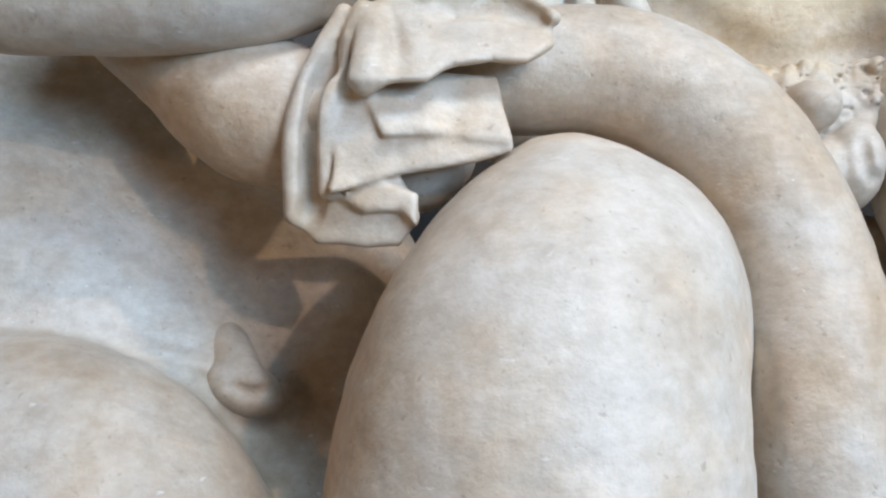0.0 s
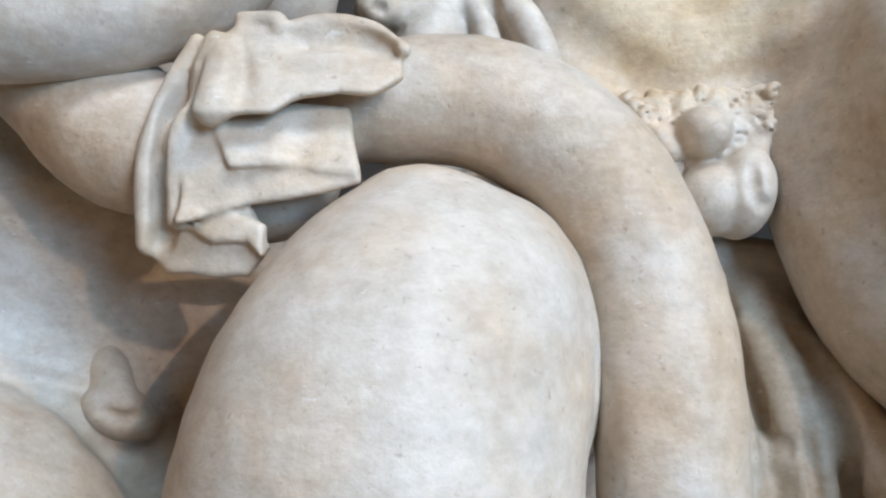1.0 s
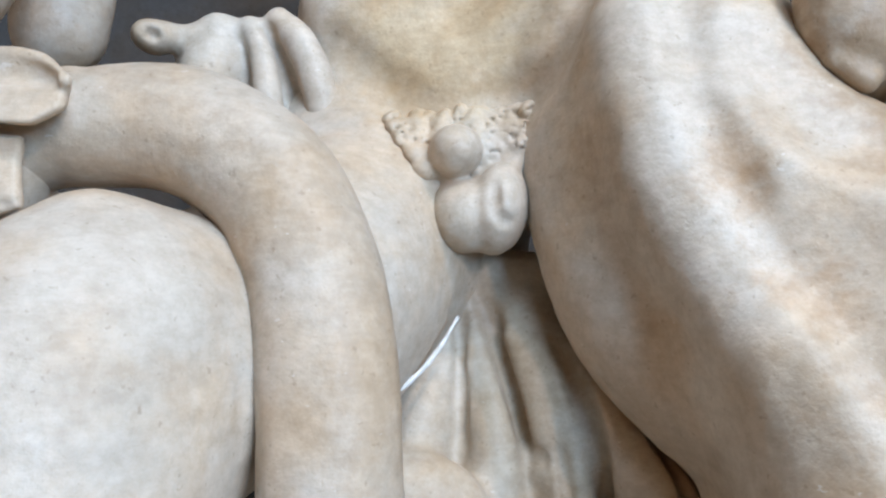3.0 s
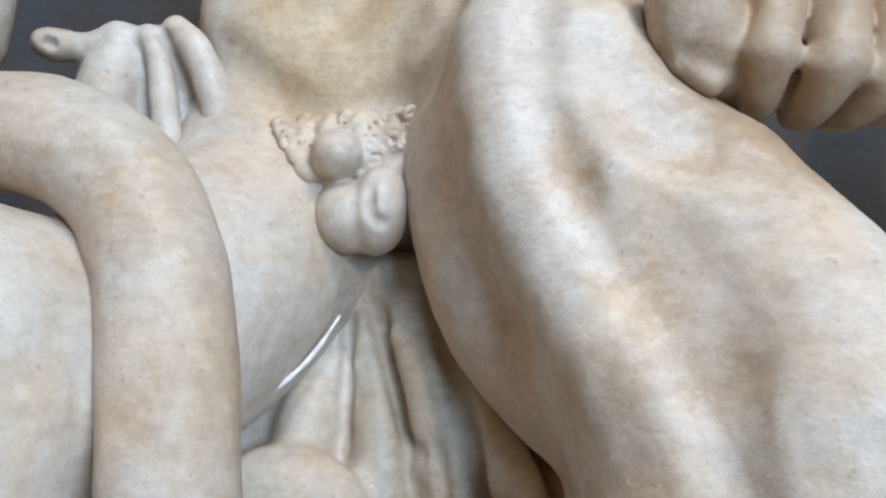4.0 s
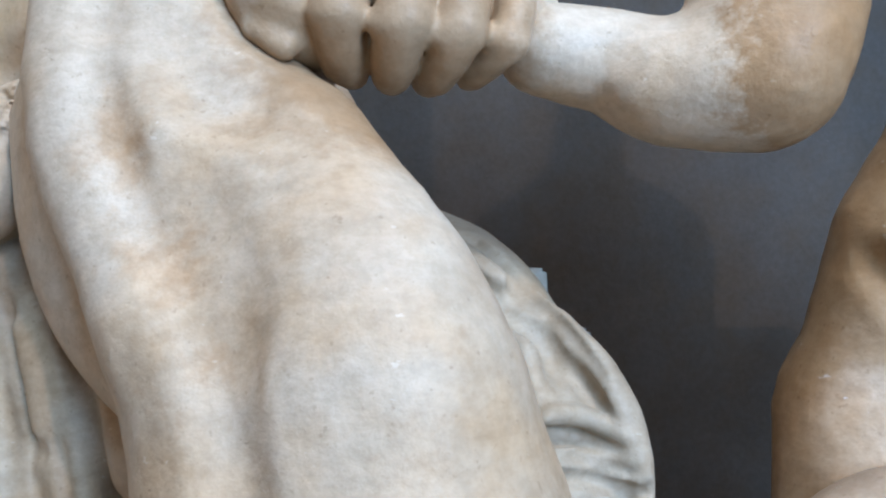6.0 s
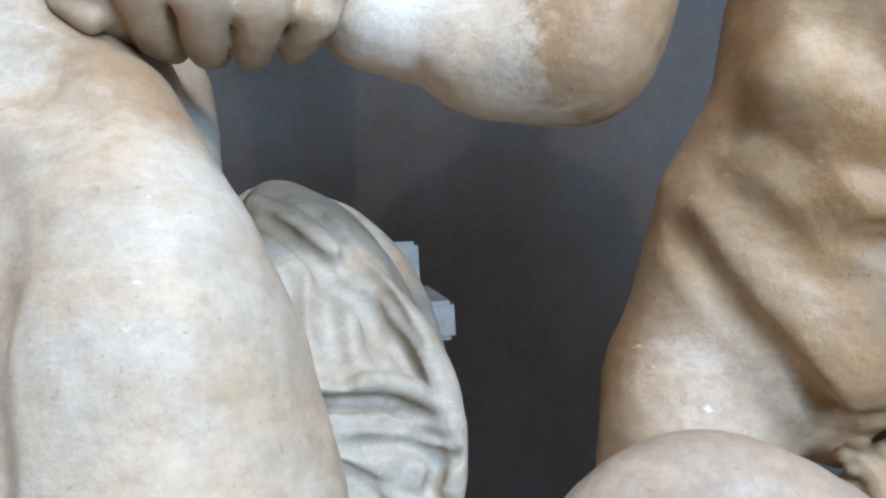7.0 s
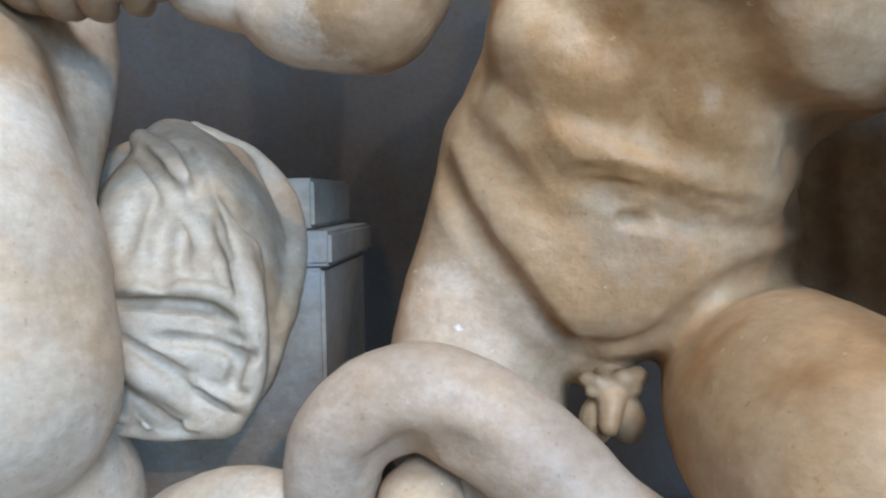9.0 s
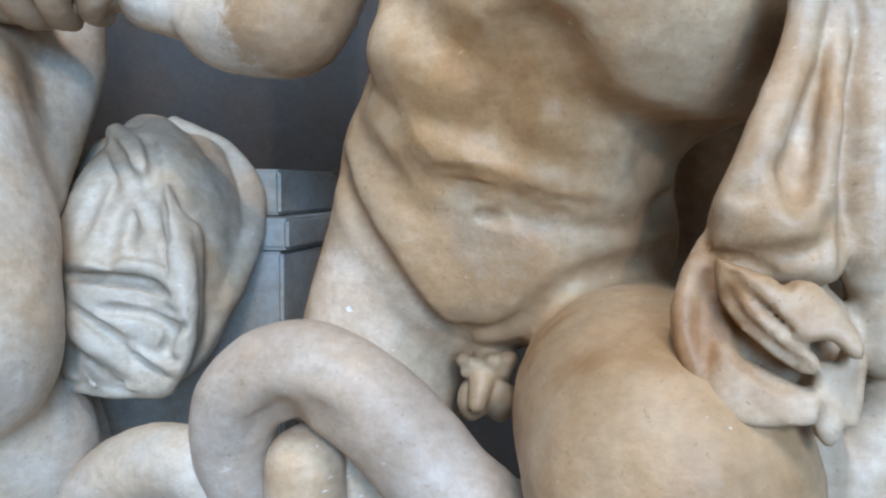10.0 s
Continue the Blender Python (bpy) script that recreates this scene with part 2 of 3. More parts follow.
                t = np.where(hit, fa / np.where(hit, fa - fb, 1), 0)
                p = np.repeat(np.array([a], float), len(cell), 0)
                p[:, ax] = t
                acc += p * hit[:, None]
                num += hit
        verts = self.lo + self.h * (cell + acc / num[:, None])
        quads = []
        for ax in range(3):
            o1, o2 = (ax + 1) % 3, (ax + 2) % 3
            sl = [slice(1, n[i] - 1) for i in range(3)]
            sa, sb = list(sl), list(sl)
            sa[ax], sb[ax] = slice(0, n[ax] - 1), slice(1, n[ax])
            ia, ib = inside[tuple(sa)], inside[tuple(sb)]
            for way in (True, False):
                e = np.argwhere((ia == way) & (ib != way))
                if not len(e):
                    continue
                off = np.ones(3, int)
                off[ax] = 0
                e = e + off
                q = []
                for d1, d2 in ((0, 0), (1, 0), (1, 1), (0, 1)):
                    c = e.copy()
                    c[:, o1] -= d1
                    c[:, o2] -= d2
                    q.append(index[tuple(c.T)])
                q = np.stack(q, 1)
                quads.append(q if way else q[:, ::-1])
        quads = np.concatenate(quads)
        return verts, quads[(quads >= 0).all(1)]


def spline(pts, radii, steps):
    p = np.array(pts, float)
    r = np.array(radii, float) if hasattr(radii, "__len__") else np.full(len(p), radii)
    if len(p) < 3:
        return p.astype(np.float32), r.astype(np.float32)
    q = np.column_stack([p, r])
    q = np.vstack([2 * q[0] - q[1], q, 2 * q[-1] - q[-2]])
    out = []
    for i in range(1, len(q) - 2):
        for s in np.arange(steps) / steps:
            a, b, c, d = q[i - 1:i + 3]
            out.append(0.5 * (2 * b + (c - a) * s + (2 * a - 5 * b + 4 * c - d) * s * s + (3 * b - a - 3 * c + d) * s ** 3))
    out.append(q[-2])
    out = np.array(out)
    out[:, 3] = np.maximum(out[:, 3], 0.0005)
    return out[:, :3].astype(np.float32), out[:, 3].astype(np.float32)


def solid(name, verts, faces, material, label="", category="", kind="", smooth=True):
    me = bpy.data.meshes.new(name)
    if isinstance(faces, np.ndarray):
        me.vertices.add(len(verts))
        me.vertices.foreach_set("co", np.asarray(verts, np.float32).ravel())
        me.loops.add(faces.size)
        me.loops.foreach_set("vertex_index", faces.astype(np.int32).ravel())
        me.polygons.add(len(faces))
        me.polygons.foreach_set("loop_start", np.arange(0, faces.size, 4, dtype=np.int32))
        me.update(calc_edges=True)
        me.validate()
    else:
        me.from_pydata(verts, [], faces)
    me.polygons.foreach_set("use_smooth", [smooth] * len(me.polygons))
    me.materials.append(material)
    return tagged(new(name, me), label, category, "", kind)


def cast(name, clay, material, label, category):
    clays = clay if isinstance(clay, list) else [clay]
    for p in clays:
        p.worked(0.0006, 0.030)
        p.worked(0.0004, 0.013)
    pieces = [p.skin() for p in clays]
    start = np.cumsum([0] + [len(v) for v, _ in pieces])
    v = np.concatenate([v for v, _ in pieces])
    q = np.concatenate([q + o for (_, q), o in zip(pieces, start)])
    return solid(name, v, q, material, label, category)


def block(name, lo, hi, material, label="", category="", kind="", bevel=0.0):
    bm = bmesh.new()
    bmesh.ops.create_cube(bm, size=1)
    for v in bm.verts:
        v.co = [lo[i] + (v.co[i] + 0.5) * (hi[i] - lo[i]) for i in range(3)]
    if bevel:
        bmesh.ops.bevel(bm, geom=bm.edges[:], offset=bevel, segments=2, affect="EDGES")
    me = bpy.data.meshes.new(name)
    bm.to_mesh(me)
    bm.free()
    me.materials.append(material)
    return tagged(new(name, me), label, category, "", kind)


# ---- the room ----
# all but the back wall is unseen, added as warm reflectors
block("floor", (-4, -5, -0.1), (6, 1.55, 0), M_FLOOR, "unseen brown wooden gallery floor, tinted for warm bounce light", "floor", "structure")
block("wall_back", (-4, 1.55, -0.1), (6, 1.75, 4.6), M_WALL, "dark slate grey painted gallery wall", "wall", "structure")
block("wall_front", (-4, -5.2, -0.1), (6, -5, 4.6), M_ROOM, "unseen tan gallery wall, added for warm bounce light", "wall", "structure")
block("wall_left", (-4.2, -5.2, -0.1), (-4, 1.75, 4.6), M_ROOM, "unseen tan gallery wall, added for warm bounce light", "wall", "structure")
block("wall_right", (6, -5.2, -0.1), (6.2, 1.75, 4.6), M_ROOM, "unseen tan gallery wall, added for warm bounce light", "wall", "structure")
block("ceiling", (-4.2, -5.2, 4.6), (6.2, 1.75, 4.7), M_ROOM, "unseen tan gallery ceiling, added for warm bounce light", "ceiling", "structure")
block("plinth", (-0.75, 0.25, 0), (2.1, 1.5, 0.85), M_BLOCK, "grey plaster plinth under the statue group", "plinth", bevel=0.01)

# ---- the father ----
c = Clay((-0.15, 0.25, 0.84), (1.35, 1.2, 2.15), 0.0055)
# trunk and hips
c.limb([(0.275, 0.910, 1.722), (0.283, 0.910, 1.832), (0.315, 0.900, 2.086), (0.371, 0.900, 2.345)], [0.115, 0.125, 0.14, 0.16])
c.limb([(0.225, 0.880, 1.636), (0.324, 0.890, 1.672), (0.465, 0.860, 1.737)], [0.10, 0.10, 0.11], 0.03)
c.limb([(0.465, 0.860, 1.719), (0.492, 0.880, 1.910)], [0.10, 0.11], 0.04)
c.blob((0.330, 0.860, 1.637), (0.10, 0.105, 0.085), k=0.04)
c.limb([(0.328, 0.870, 1.632), (0.332, 0.900, 1.496)], [0.08, 0.07], 0.03)
# his right thigh and knee towards the viewer
c.limb([(0.240, 0.850, 1.571), (0.171, 0.700, 1.478), (0.080, 0.540, 1.426)], [0.112, 0.115, 0.10], 0.03)
c.limb([(0.245, 0.850, 1.511), (0.158, 0.720, 1.438)], [0.10, 0.10], 0.04)
c.limb([(0.081, 0.550, 1.512), (0.068, 0.520, 1.450), (0.057, 0.510, 1.369), (0.053, 0.510, 1.241), (0.046, 0.550, 0.906)], [0.064, 0.100, 0.125, 0.124, 0.07], 0.03)
c.blob((0.122, 0.550, 1.472), (0.052, 0.08, 0.074), (0, 18, 0), 0.04)
# his left thigh, knee and shin
c.limb([(0.519, 0.770, 1.731), (0.554, 0.685, 1.596), (0.624, 0.620, 1.477), (0.687, 0.560, 1.400), (0.712, 0.515, 1.297)], [0.105, 0.106, 0.103, 0.108, 0.102], 0.04)
c.limb([(0.588, 0.850, 1.760), (0.640, 0.830, 1.640), (0.661, 0.690, 1.449)], [0.05, 0.055, 0.062], 0.05)
c.limb([(0.482, 0.790, 1.675), (0.486, 0.760, 1.573), (0.524, 0.730, 1.478), (0.608, 0.690, 1.382), (0.660, 0.650, 1.296)], [0.09, 0.092, 0.095, 0.085, 0.06], 0.04)
c.blob((0.583, 0.720, 1.639), (0.09, 0.07, 0.09), k=0.05)
c.limb([(0.712, 0.525, 1.294), (0.580, 0.640, 1.245), (0.456, 0.760, 1.090), (0.345, 0.850, 0.700)], [0.10, 0.08, 0.07, 0.07], 0.04)
c.blob((0.672, 0.640, 1.131), (0.108, 0.10, 0.10), (0, 25, 0), 0.05)
c.limb([(0.602, 0.600, 1.430), (0.624, 0.564, 1.350), (0.632, 0.552, 1.250)], [0.085, 0.092, 0.092], 0.05)
c.limb([(0.705, 0.640, 1.171), (0.618, 0.660, 1.270)], [0.07, 0.08], 0.06)
# belly line, muscles of the thigh
c.ridge([(0.213, 0.780, 1.781), (0.263, 0.780, 1.724), (0.313, 0.780, 1.711), (0.358, 0.780, 1.727), (0.404, 0.780, 1.781)], 0.045, 0.006, 0.03)
c.crease([(0.195, 0.780, 1.742), (0.244, 0.770, 1.705), (0.290, 0.760, 1.672), (0.339, 0.760, 1.665), (0.383, 0.760, 1.678), (0.416, 0.760, 1.726), (0.438, 0.770, 1.788)], 0.022, 0.008, 0.02)
c.crease([(0.501, 0.680, 1.742), (0.503, 0.660, 1.656), (0.523, 0.600, 1.579), (0.551, 0.570, 1.519), (0.586, 0.550, 1.460), (0.602, 0.530, 1.409), (0.608, 0.530, 1.357), (0.614, 0.530, 1.290)], 0.022, 0.010, 0.020)
c.ridge([(0.475, 0.670, 1.711), (0.475, 0.650, 1.650), (0.488, 0.610, 1.582), (0.514, 0.580, 1.521), (0.549, 0.560, 1.453)], 0.030, 0.003, 0.03)
c.crease([(0.569, 0.600, 1.577), (0.587, 0.580, 1.533), (0.605, 0.560, 1.497), (0.607, 0.550, 1.462)], 0.028, 0.004, 0.03)
c.ridge([(0.648, 0.600, 1.573), (0.692, 0.560, 1.492), (0.708, 0.530, 1.418)], 0.06, 0.006, 0.05)
c.crease([(0.544, 0.680, 1.702), (0.577, 0.660, 1.649), (0.612, 0.650, 1.619)], 0.03, 0.005, 0.03)
# his left arm and the gripping hand
c.limb([(0.855, 0.685, 1.669), (0.914, 0.685, 1.655), (0.959, 0.665, 1.631), (1.023, 0.645, 1.630)], [0.040, 0.045, 0.052, 0.055], 0.05)
# above the elbow: unseen upper arm and shoulder, added to shadow the wall
c.limb([(1.036, 0.645, 1.640), (1.054, 0.660, 1.706), (1.045, 0.740, 1.850), (0.997, 0.860, 2.089)], [0.054, 0.071, 0.075, 0.09], 0.05)
c.limb([(0.997, 0.860, 2.089), (0.434, 0.900, 2.277)], [0.095, 0.12], 0.04)
# carved curls and plain lumps
random.seed(4)
g = Clay((0.25, 0.62, 1.46), (0.60, 0.95, 1.76), 0.0026)
for i in range(250):
    u, v = random.random(), random.random()
    top, low = (0.262 + 0.136 * u, 1.662 + 0.008 * u), (0.300 + 0.085 * u, 1.602 + 0.016 * u)
    x, z = top[0] + v * (low[0] - top[0]), top[1] + v * (low[1] - top[1])
    y = c.front(x, z)
    if 0.735 < y < 0.85:
        r = 0.0035 + 0.0045 * random.random()
        g.blob((x, y + 0.0015, z), (r * 1.3, 0.009, r), (0, 180 * random.random(), 0), 0.0015)
        g.blob((x + 0.3 * r, y - 0.0065, z), (r * 0.45, 0.004, r * 0.35), k=0.002, cut=True)
g.blob((0.327, 0.745, 1.626), (0.024, 0.03, 0.024), (0, 20, 0), 0.004)
g.knobs([(0.291, c.front(0.291, 1.652), 1.652), (0.314, c.front(0.314, 1.654), 1.654), (0.344, c.front(0.344, 1.659), 1.659), (0.290, c.front(0.290, 1.625), 1.625), (0.300, c.front(0.300, 1.612), 1.612)], 0.011)
g.limb([(0.386, 0.768, 1.648), (0.384, 0.760, 1.622), (0.375, 0.752, 1.606)], 0.009, 0.006)
g.blob((0.335, 0.760, 1.568), (0.033, 0.04, 0.035), (0, -10, 0), 0.006)
g.blob((0.365, 0.760, 1.573), (0.029, 0.045, 0.042), (0, 10, 0), 0.006)
g.crease([(0.360, 0.720, 1.599), (0.362, 0.720, 1.568), (0.377, 0.720, 1.557)], 0.008, 0.005, 0.004)
f = Clay((0.55, 0.5, 1.5), (1.1, 0.85, 1.85), 0.003)
f.limb([(0.630, 0.640, 1.746), (0.641, 0.645, 1.703), (0.694, 0.670, 1.695), (0.830, 0.695, 1.698)], [0.037, 0.040, 0.045, 0.044], 0.005)
f.limb([(0.618, 0.625, 1.676), (0.641, 0.625, 1.661)], [0.007, 0.010], 0.012)
f.limb([(0.704, 0.640, 1.749), (0.686, 0.620, 1.698), (0.683, 0.618, 1.680), (0.685, 0.650, 1.658), (0.693, 0.680, 1.653)], [0.023, 0.022, 0.021, 0.019, 0.015], 0.003)
f.limb([(0.743, 0.635, 1.746), (0.735, 0.615, 1.691), (0.730, 0.613, 1.671), (0.724, 0.645, 1.648), (0.724, 0.680, 1.647)], [0.023, 0.023, 0.022, 0.018, 0.014], 0.003)
f.limb([(0.790, 0.640, 1.747), (0.779, 0.620, 1.687), (0.772, 0.620, 1.663), (0.761, 0.650, 1.646), (0.755, 0.680, 1.644)], [0.021, 0.021, 0.020, 0.018, 0.014], 0.003)
f.limb([(0.830, 0.650, 1.750), (0.822, 0.635, 1.686), (0.811, 0.635, 1.661), (0.794, 0.660, 1.649), (0.791, 0.690, 1.649)], [0.018, 0.017, 0.016, 0.015, 0.012], 0.003)
f.limb([(0.690, 0.650, 1.700), (0.740, 0.650, 1.690), (0.822, 0.662, 1.690)], [0.026, 0.026, 0.022], 0.006)
f.limb([(0.690, 0.655, 1.672), (0.740, 0.652, 1.664), (0.805, 0.664, 1.664)], [0.018, 0.018, 0.015], 0.006)
f.blob((0.683, 0.612, 1.681), (0.022, 0.012, 0.010), (0, 5, 0), 0.012)
f.blob((0.729, 0.608, 1.671), (0.022, 0.012, 0.010), (0, 8, 0), 0.012)
f.blob((0.771, 0.612, 1.662), (0.020, 0.012, 0.010), (0, 12, 0), 0.012)
f.blob((0.811, 0.628, 1.661), (0.018, 0.012, 0.009), (0, 15, 0), 0.012)
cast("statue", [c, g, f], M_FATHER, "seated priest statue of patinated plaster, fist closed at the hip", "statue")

# ---- the serpents ----
c = Clay((-0.45, 0.3, 0.84), (0.5, 0.95, 1.9), 0.005)
c.limb([(-0.257, 0.620, 1.709), (-0.180, 0.610, 1.643), (-0.136, 0.600, 1.603), (-0.083, 0.590, 1.593), (0.020, 0.600, 1.624), (0.061, 0.600, 1.626), (0.126, 0.600, 1.624), (0.189, 0.590, 1.587), (0.225, 0.570, 1.525), (0.240, 0.550, 1.455), (0.245, 0.540, 1.354), (0.249, 0.550, 1.129)], [0.050, 0.051, 0.054, 0.048, 0.045, 0.045, 0.048, 0.049, 0.049, 0.049, 0.049, 0.048], 0.01)
cast("serpent", c, M_SNAKE, "thick plaster serpent coil arching over the knee", "serpent")
c = Clay((0.7, 0.3, 0.84), (1.6, 0.95, 1.5), 0.005)
c.limb([(1.005, 0.606, 1.114), (0.995, 0.580, 1.190), (1.013, 0.564, 1.247), (1.076, 0.553, 1.279), (1.152, 0.542, 1.249), (1.217, 0.532, 1.188), (1.299, 0.532, 1.088), (1.336, 0.648, 0.752)], [0.043, 0.043, 0.046, 0.049, 0.049, 0.049, 0.049, 0.037], 0.01)
c.crease([(1.051, 0.542, 1.222), (1.081, 0.521, 1.243), (1.118, 0.511, 1.241)], 0.02, 0.006, 0.02)
cast("serpent", c, M_COIL, "plaster serpent looped round a leg of the youth", "serpent")
c = Clay((0.7, 0.4, 0.84), (1.4, 0.95, 1.5), 0.005)
c.limb([(0.760, 0.640, 1.061), (0.859, 0.620, 1.139), (0.944, 0.600, 1.155), (1.001, 0.600, 1.098)], [0.046, 0.046, 0.041, 0.041], 0.02)
c.crease([(0.967, 0.550, 1.191), (0.993, 0.550, 1.164), (1.017, 0.550, 1.149)], 0.008, 0.005)
cast("serpent", c, M_SNAKE, "whitish plaster tail of a serpent beside the foot", "serpent")

# ---- the elder son ----
c = Clay((0.8, 0.1, 0.84), (1.95, 1.1, 2.15), 0.0055)
c.blob((1.368, 0.620, 1.629), (0.195, 0.165, 0.150), (0, -8, 0), 0.04)
c.blob((1.209, 0.600, 1.619), (0.062, 0.085, 0.14), (0, 8, 0), 0.05)
c.blob((1.397, 0.640, 1.769), (0.22, 0.15, 0.16), k=0.05)
c.limb([(1.381, 0.720, 1.896), (1.401, 0.720, 2.005)], [0.06, 0.055], 0.05)
c.blob((1.272, 0.660, 1.492), (0.152, 0.125, 0.10), (0, 4, 0), 0.04)
c.blob((1.278, 0.670, 1.416), (0.160, 0.115, 0.10), (0, 6, 0), 0.04)
c.blob((1.245, 0.690, 1.352), (0.145, 0.10, 0.07), (0, -5, 0), 0.04)
c.limb([(1.133, 0.700, 1.336), (1.133, 0.680, 1.225), (1.113, 0.640, 0.984)], [0.072, 0.08, 0.07], 0.03)
c.blob((1.132, 0.660, 1.456), (0.028, 0.06, 0.055), (0, 10, 0), 0.03)
c.limb([(1.395, 0.690, 1.285), (1.390, 0.540, 1.264), (1.412, 0.440, 1.243)], [0.085, 0.105, 0.108], 0.015)
c.limb([(1.417, 0.440, 1.230), (1.467, 0.500, 0.632)], [0.10, 0.06], 0.03)
c.limb([(1.077, 0.564, 1.180), (1.060, 0.606, 0.871)], [0.040, 0.045], 0.01)
c.limb([(1.200, 0.620, 1.590), (1.157, 0.640, 1.515), (1.142, 0.650, 1.470), (1.130, 0.660, 1.420), (1.116, 0.670, 1.370), (1.105, 0.665, 1.310), (1.095, 0.660, 1.240)], [0.042, 0.046, 0.048, 0.052, 0.055, 0.060, 0.065], 0.04)
# ribs, arch of the ribcage, folds of the belly
c.crease([(1.130, 0.640, 1.548), (1.168, 0.600, 1.508), (1.203, 0.560, 1.474), (1.250, 0.540, 1.452), (1.295, 0.540, 1.436), (1.340, 0.550, 1.429), (1.390, 0.560, 1.431), (1.430, 0.580, 1.437)], 0.020, 0.014, 0.008)
c.ridge([(1.167, 0.600, 1.533), (1.206, 0.560, 1.499), (1.257, 0.540, 1.481), (1.302, 0.540, 1.461), (1.366, 0.550, 1.452)], 0.032, 0.006, 0.018)
c.crease([(1.158, 0.600, 1.555), (1.213, 0.550, 1.523), (1.251, 0.540, 1.510), (1.271, 0.540, 1.504)], 0.022, 0.003, 0.02)
c.crease([(1.167, 0.600, 1.625), (1.191, 0.580, 1.592), (1.223, 0.550, 1.566), (1.272, 0.530, 1.545), (1.287, 0.530, 1.526)], 0.026, 0.004, 0.025)
c.ridge([(1.173, 0.600, 1.582), (1.204, 0.570, 1.556), (1.261, 0.540, 1.539)], 0.03, 0.004, 0.02)
c.crease([(1.292, 0.520, 1.568), (1.277, 0.530, 1.531), (1.272, 0.540, 1.497)], 0.024, 0.005, 0.022)
c.crease([(1.307, 0.520, 1.563), (1.331, 0.520, 1.520), (1.365, 0.530, 1.494), (1.414, 0.550, 1.485), (1.455, 0.580, 1.493)], 0.032, 0.008, 0.028)
c.ridge([(1.302, 0.530, 1.523), (1.331, 0.530, 1.504), (1.356, 0.540, 1.487)], 0.025, 0.007, 0.02)
c.crease([(1.214, 0.550, 1.461), (1.267, 0.540, 1.453), (1.307, 0.550, 1.434), (1.332, 0.550, 1.430)], 0.006, 0.006, 0.004)
c.crease([(1.216, 0.550, 1.469), (1.267, 0.540, 1.462), (1.312, 0.550, 1.443), (1.372, 0.560, 1.437)], 0.007, 0.005, 0.005)
c.ridge([(1.248, 0.550, 1.437), (1.260, 0.550, 1.435), (1.274, 0.550, 1.431)], 0.007, 0.006, 0.004)
c.crease([(1.248, 0.550, 1.432), (1.258, 0.550, 1.430), (1.270, 0.550, 1.427)], 0.007, 0.009, 0.003)
c.ridge([(1.200, 0.570, 1.392), (1.250, 0.560, 1.373), (1.292, 0.560, 1.380)], 0.06, 0.004, 0.03)

c.limb([(1.130, 0.655, 1.505), (1.137, 0.625, 1.468), (1.158, 0.606, 1.430), (1.183, 0.597, 1.392), (1.212, 0.594, 1.352)], [0.026, 0.030, 0.030, 0.028, 0.024], 0.022)
c.crease([(1.090, 0.650, 1.476), (1.104, 0.630, 1.444), (1.129, 0.610, 1.405), (1.157, 0.590, 1.367), (1.188, 0.580, 1.327), (1.216, 0.590, 1.297)], 0.017, 0.008, 0.011)
c.crease([(1.184, 0.590, 1.337), (1.218, 0.590, 1.316), (1.257, 0.590, 1.312), (1.296, 0.580, 1.335), (1.332, 0.580, 1.368), (1.379, 0.600, 1.383), (1.437, 0.620, 1.399)], 0.012, 0.006, 0.008)
c.limb([(1.233, 0.680, 1.315), (1.243, 0.650, 1.285)], [0.042, 0.024], 0.02)
g = Clay((1.18, 0.54, 1.18), (1.32, 0.74, 1.34), 0.0024)
g.limb([(1.246, 0.640, 1.290), (1.247, 0.606, 1.268), (1.243, 0.592, 1.244)], [0.015, 0.013, 0.010], 0.004)
g.blob((1.237, 0.618, 1.244), (0.017, 0.022, 0.024), (0, 10, 0), 0.003)
g.blob((1.262, 0.618, 1.246), (0.018, 0.022, 0.026), (0, -10, 0), 0.003)
g.knobs([(1.231, 0.608, 1.272), (1.266, 0.610, 1.274), (1.236, 0.606, 1.281), (1.259, 0.607, 1.284), (1.226, 0.612, 1.283), (1.271, 0.614, 1.285)], 0.009)
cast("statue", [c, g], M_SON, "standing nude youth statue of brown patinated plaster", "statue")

# ---- the younger son ----
c = Clay((-0.75, 0.2, 0.84), (0.2, 1.2, 2.0), 0.0055)
c.limb([(-0.541, 0.740, 1.595), (-0.361, 0.730, 1.471), (-0.179, 0.750, 1.268)], [0.15, 0.14, 0.14], 0.03)
c.limb([(-0.246, 0.840, 1.608), (-0.124, 0.820, 1.412), (-0.076, 0.780, 1.101)], [0.12, 0.125, 0.13], 0.06)
c.limb([(-0.477, 0.800, 1.684), (-0.267, 0.820, 1.578)], [0.14, 0.12], 0.05)
c.limb([(-0.432, 0.620, 1.367), (-0.256, 0.580, 1.336), (-0.174, 0.570, 1.247)], [0.085, 0.095, 0.09], 0.012)
c.crease([(-0.225, 0.600, 1.428), (-0.190, 0.590, 1.417), (-0.160, 0.580, 1.400)], 0.007, 0.007, 0.006)
c.limb([(-0.402, 0.550, 1.671), (-0.231, 0.540, 1.664), (-0.126, 0.560, 1.678), (-0.058, 0.600, 1.727), (-0.036, 0.640, 1.820)], [0.037, 0.039, 0.041, 0.040, 0.04], 0.012)
c.limb([(-0.046, 0.760, 1.746), (-0.039, 0.780, 1.930)], [0.044, 0.06], 0.02)
g = Clay((-0.23, 0.52, 1.34), (-0.07, 0.72, 1.48), 0.0026)
g.blob((-0.152, 0.646, 1.392), (0.031, 0.024, 0.019), (0, 24, 0), 0.006)
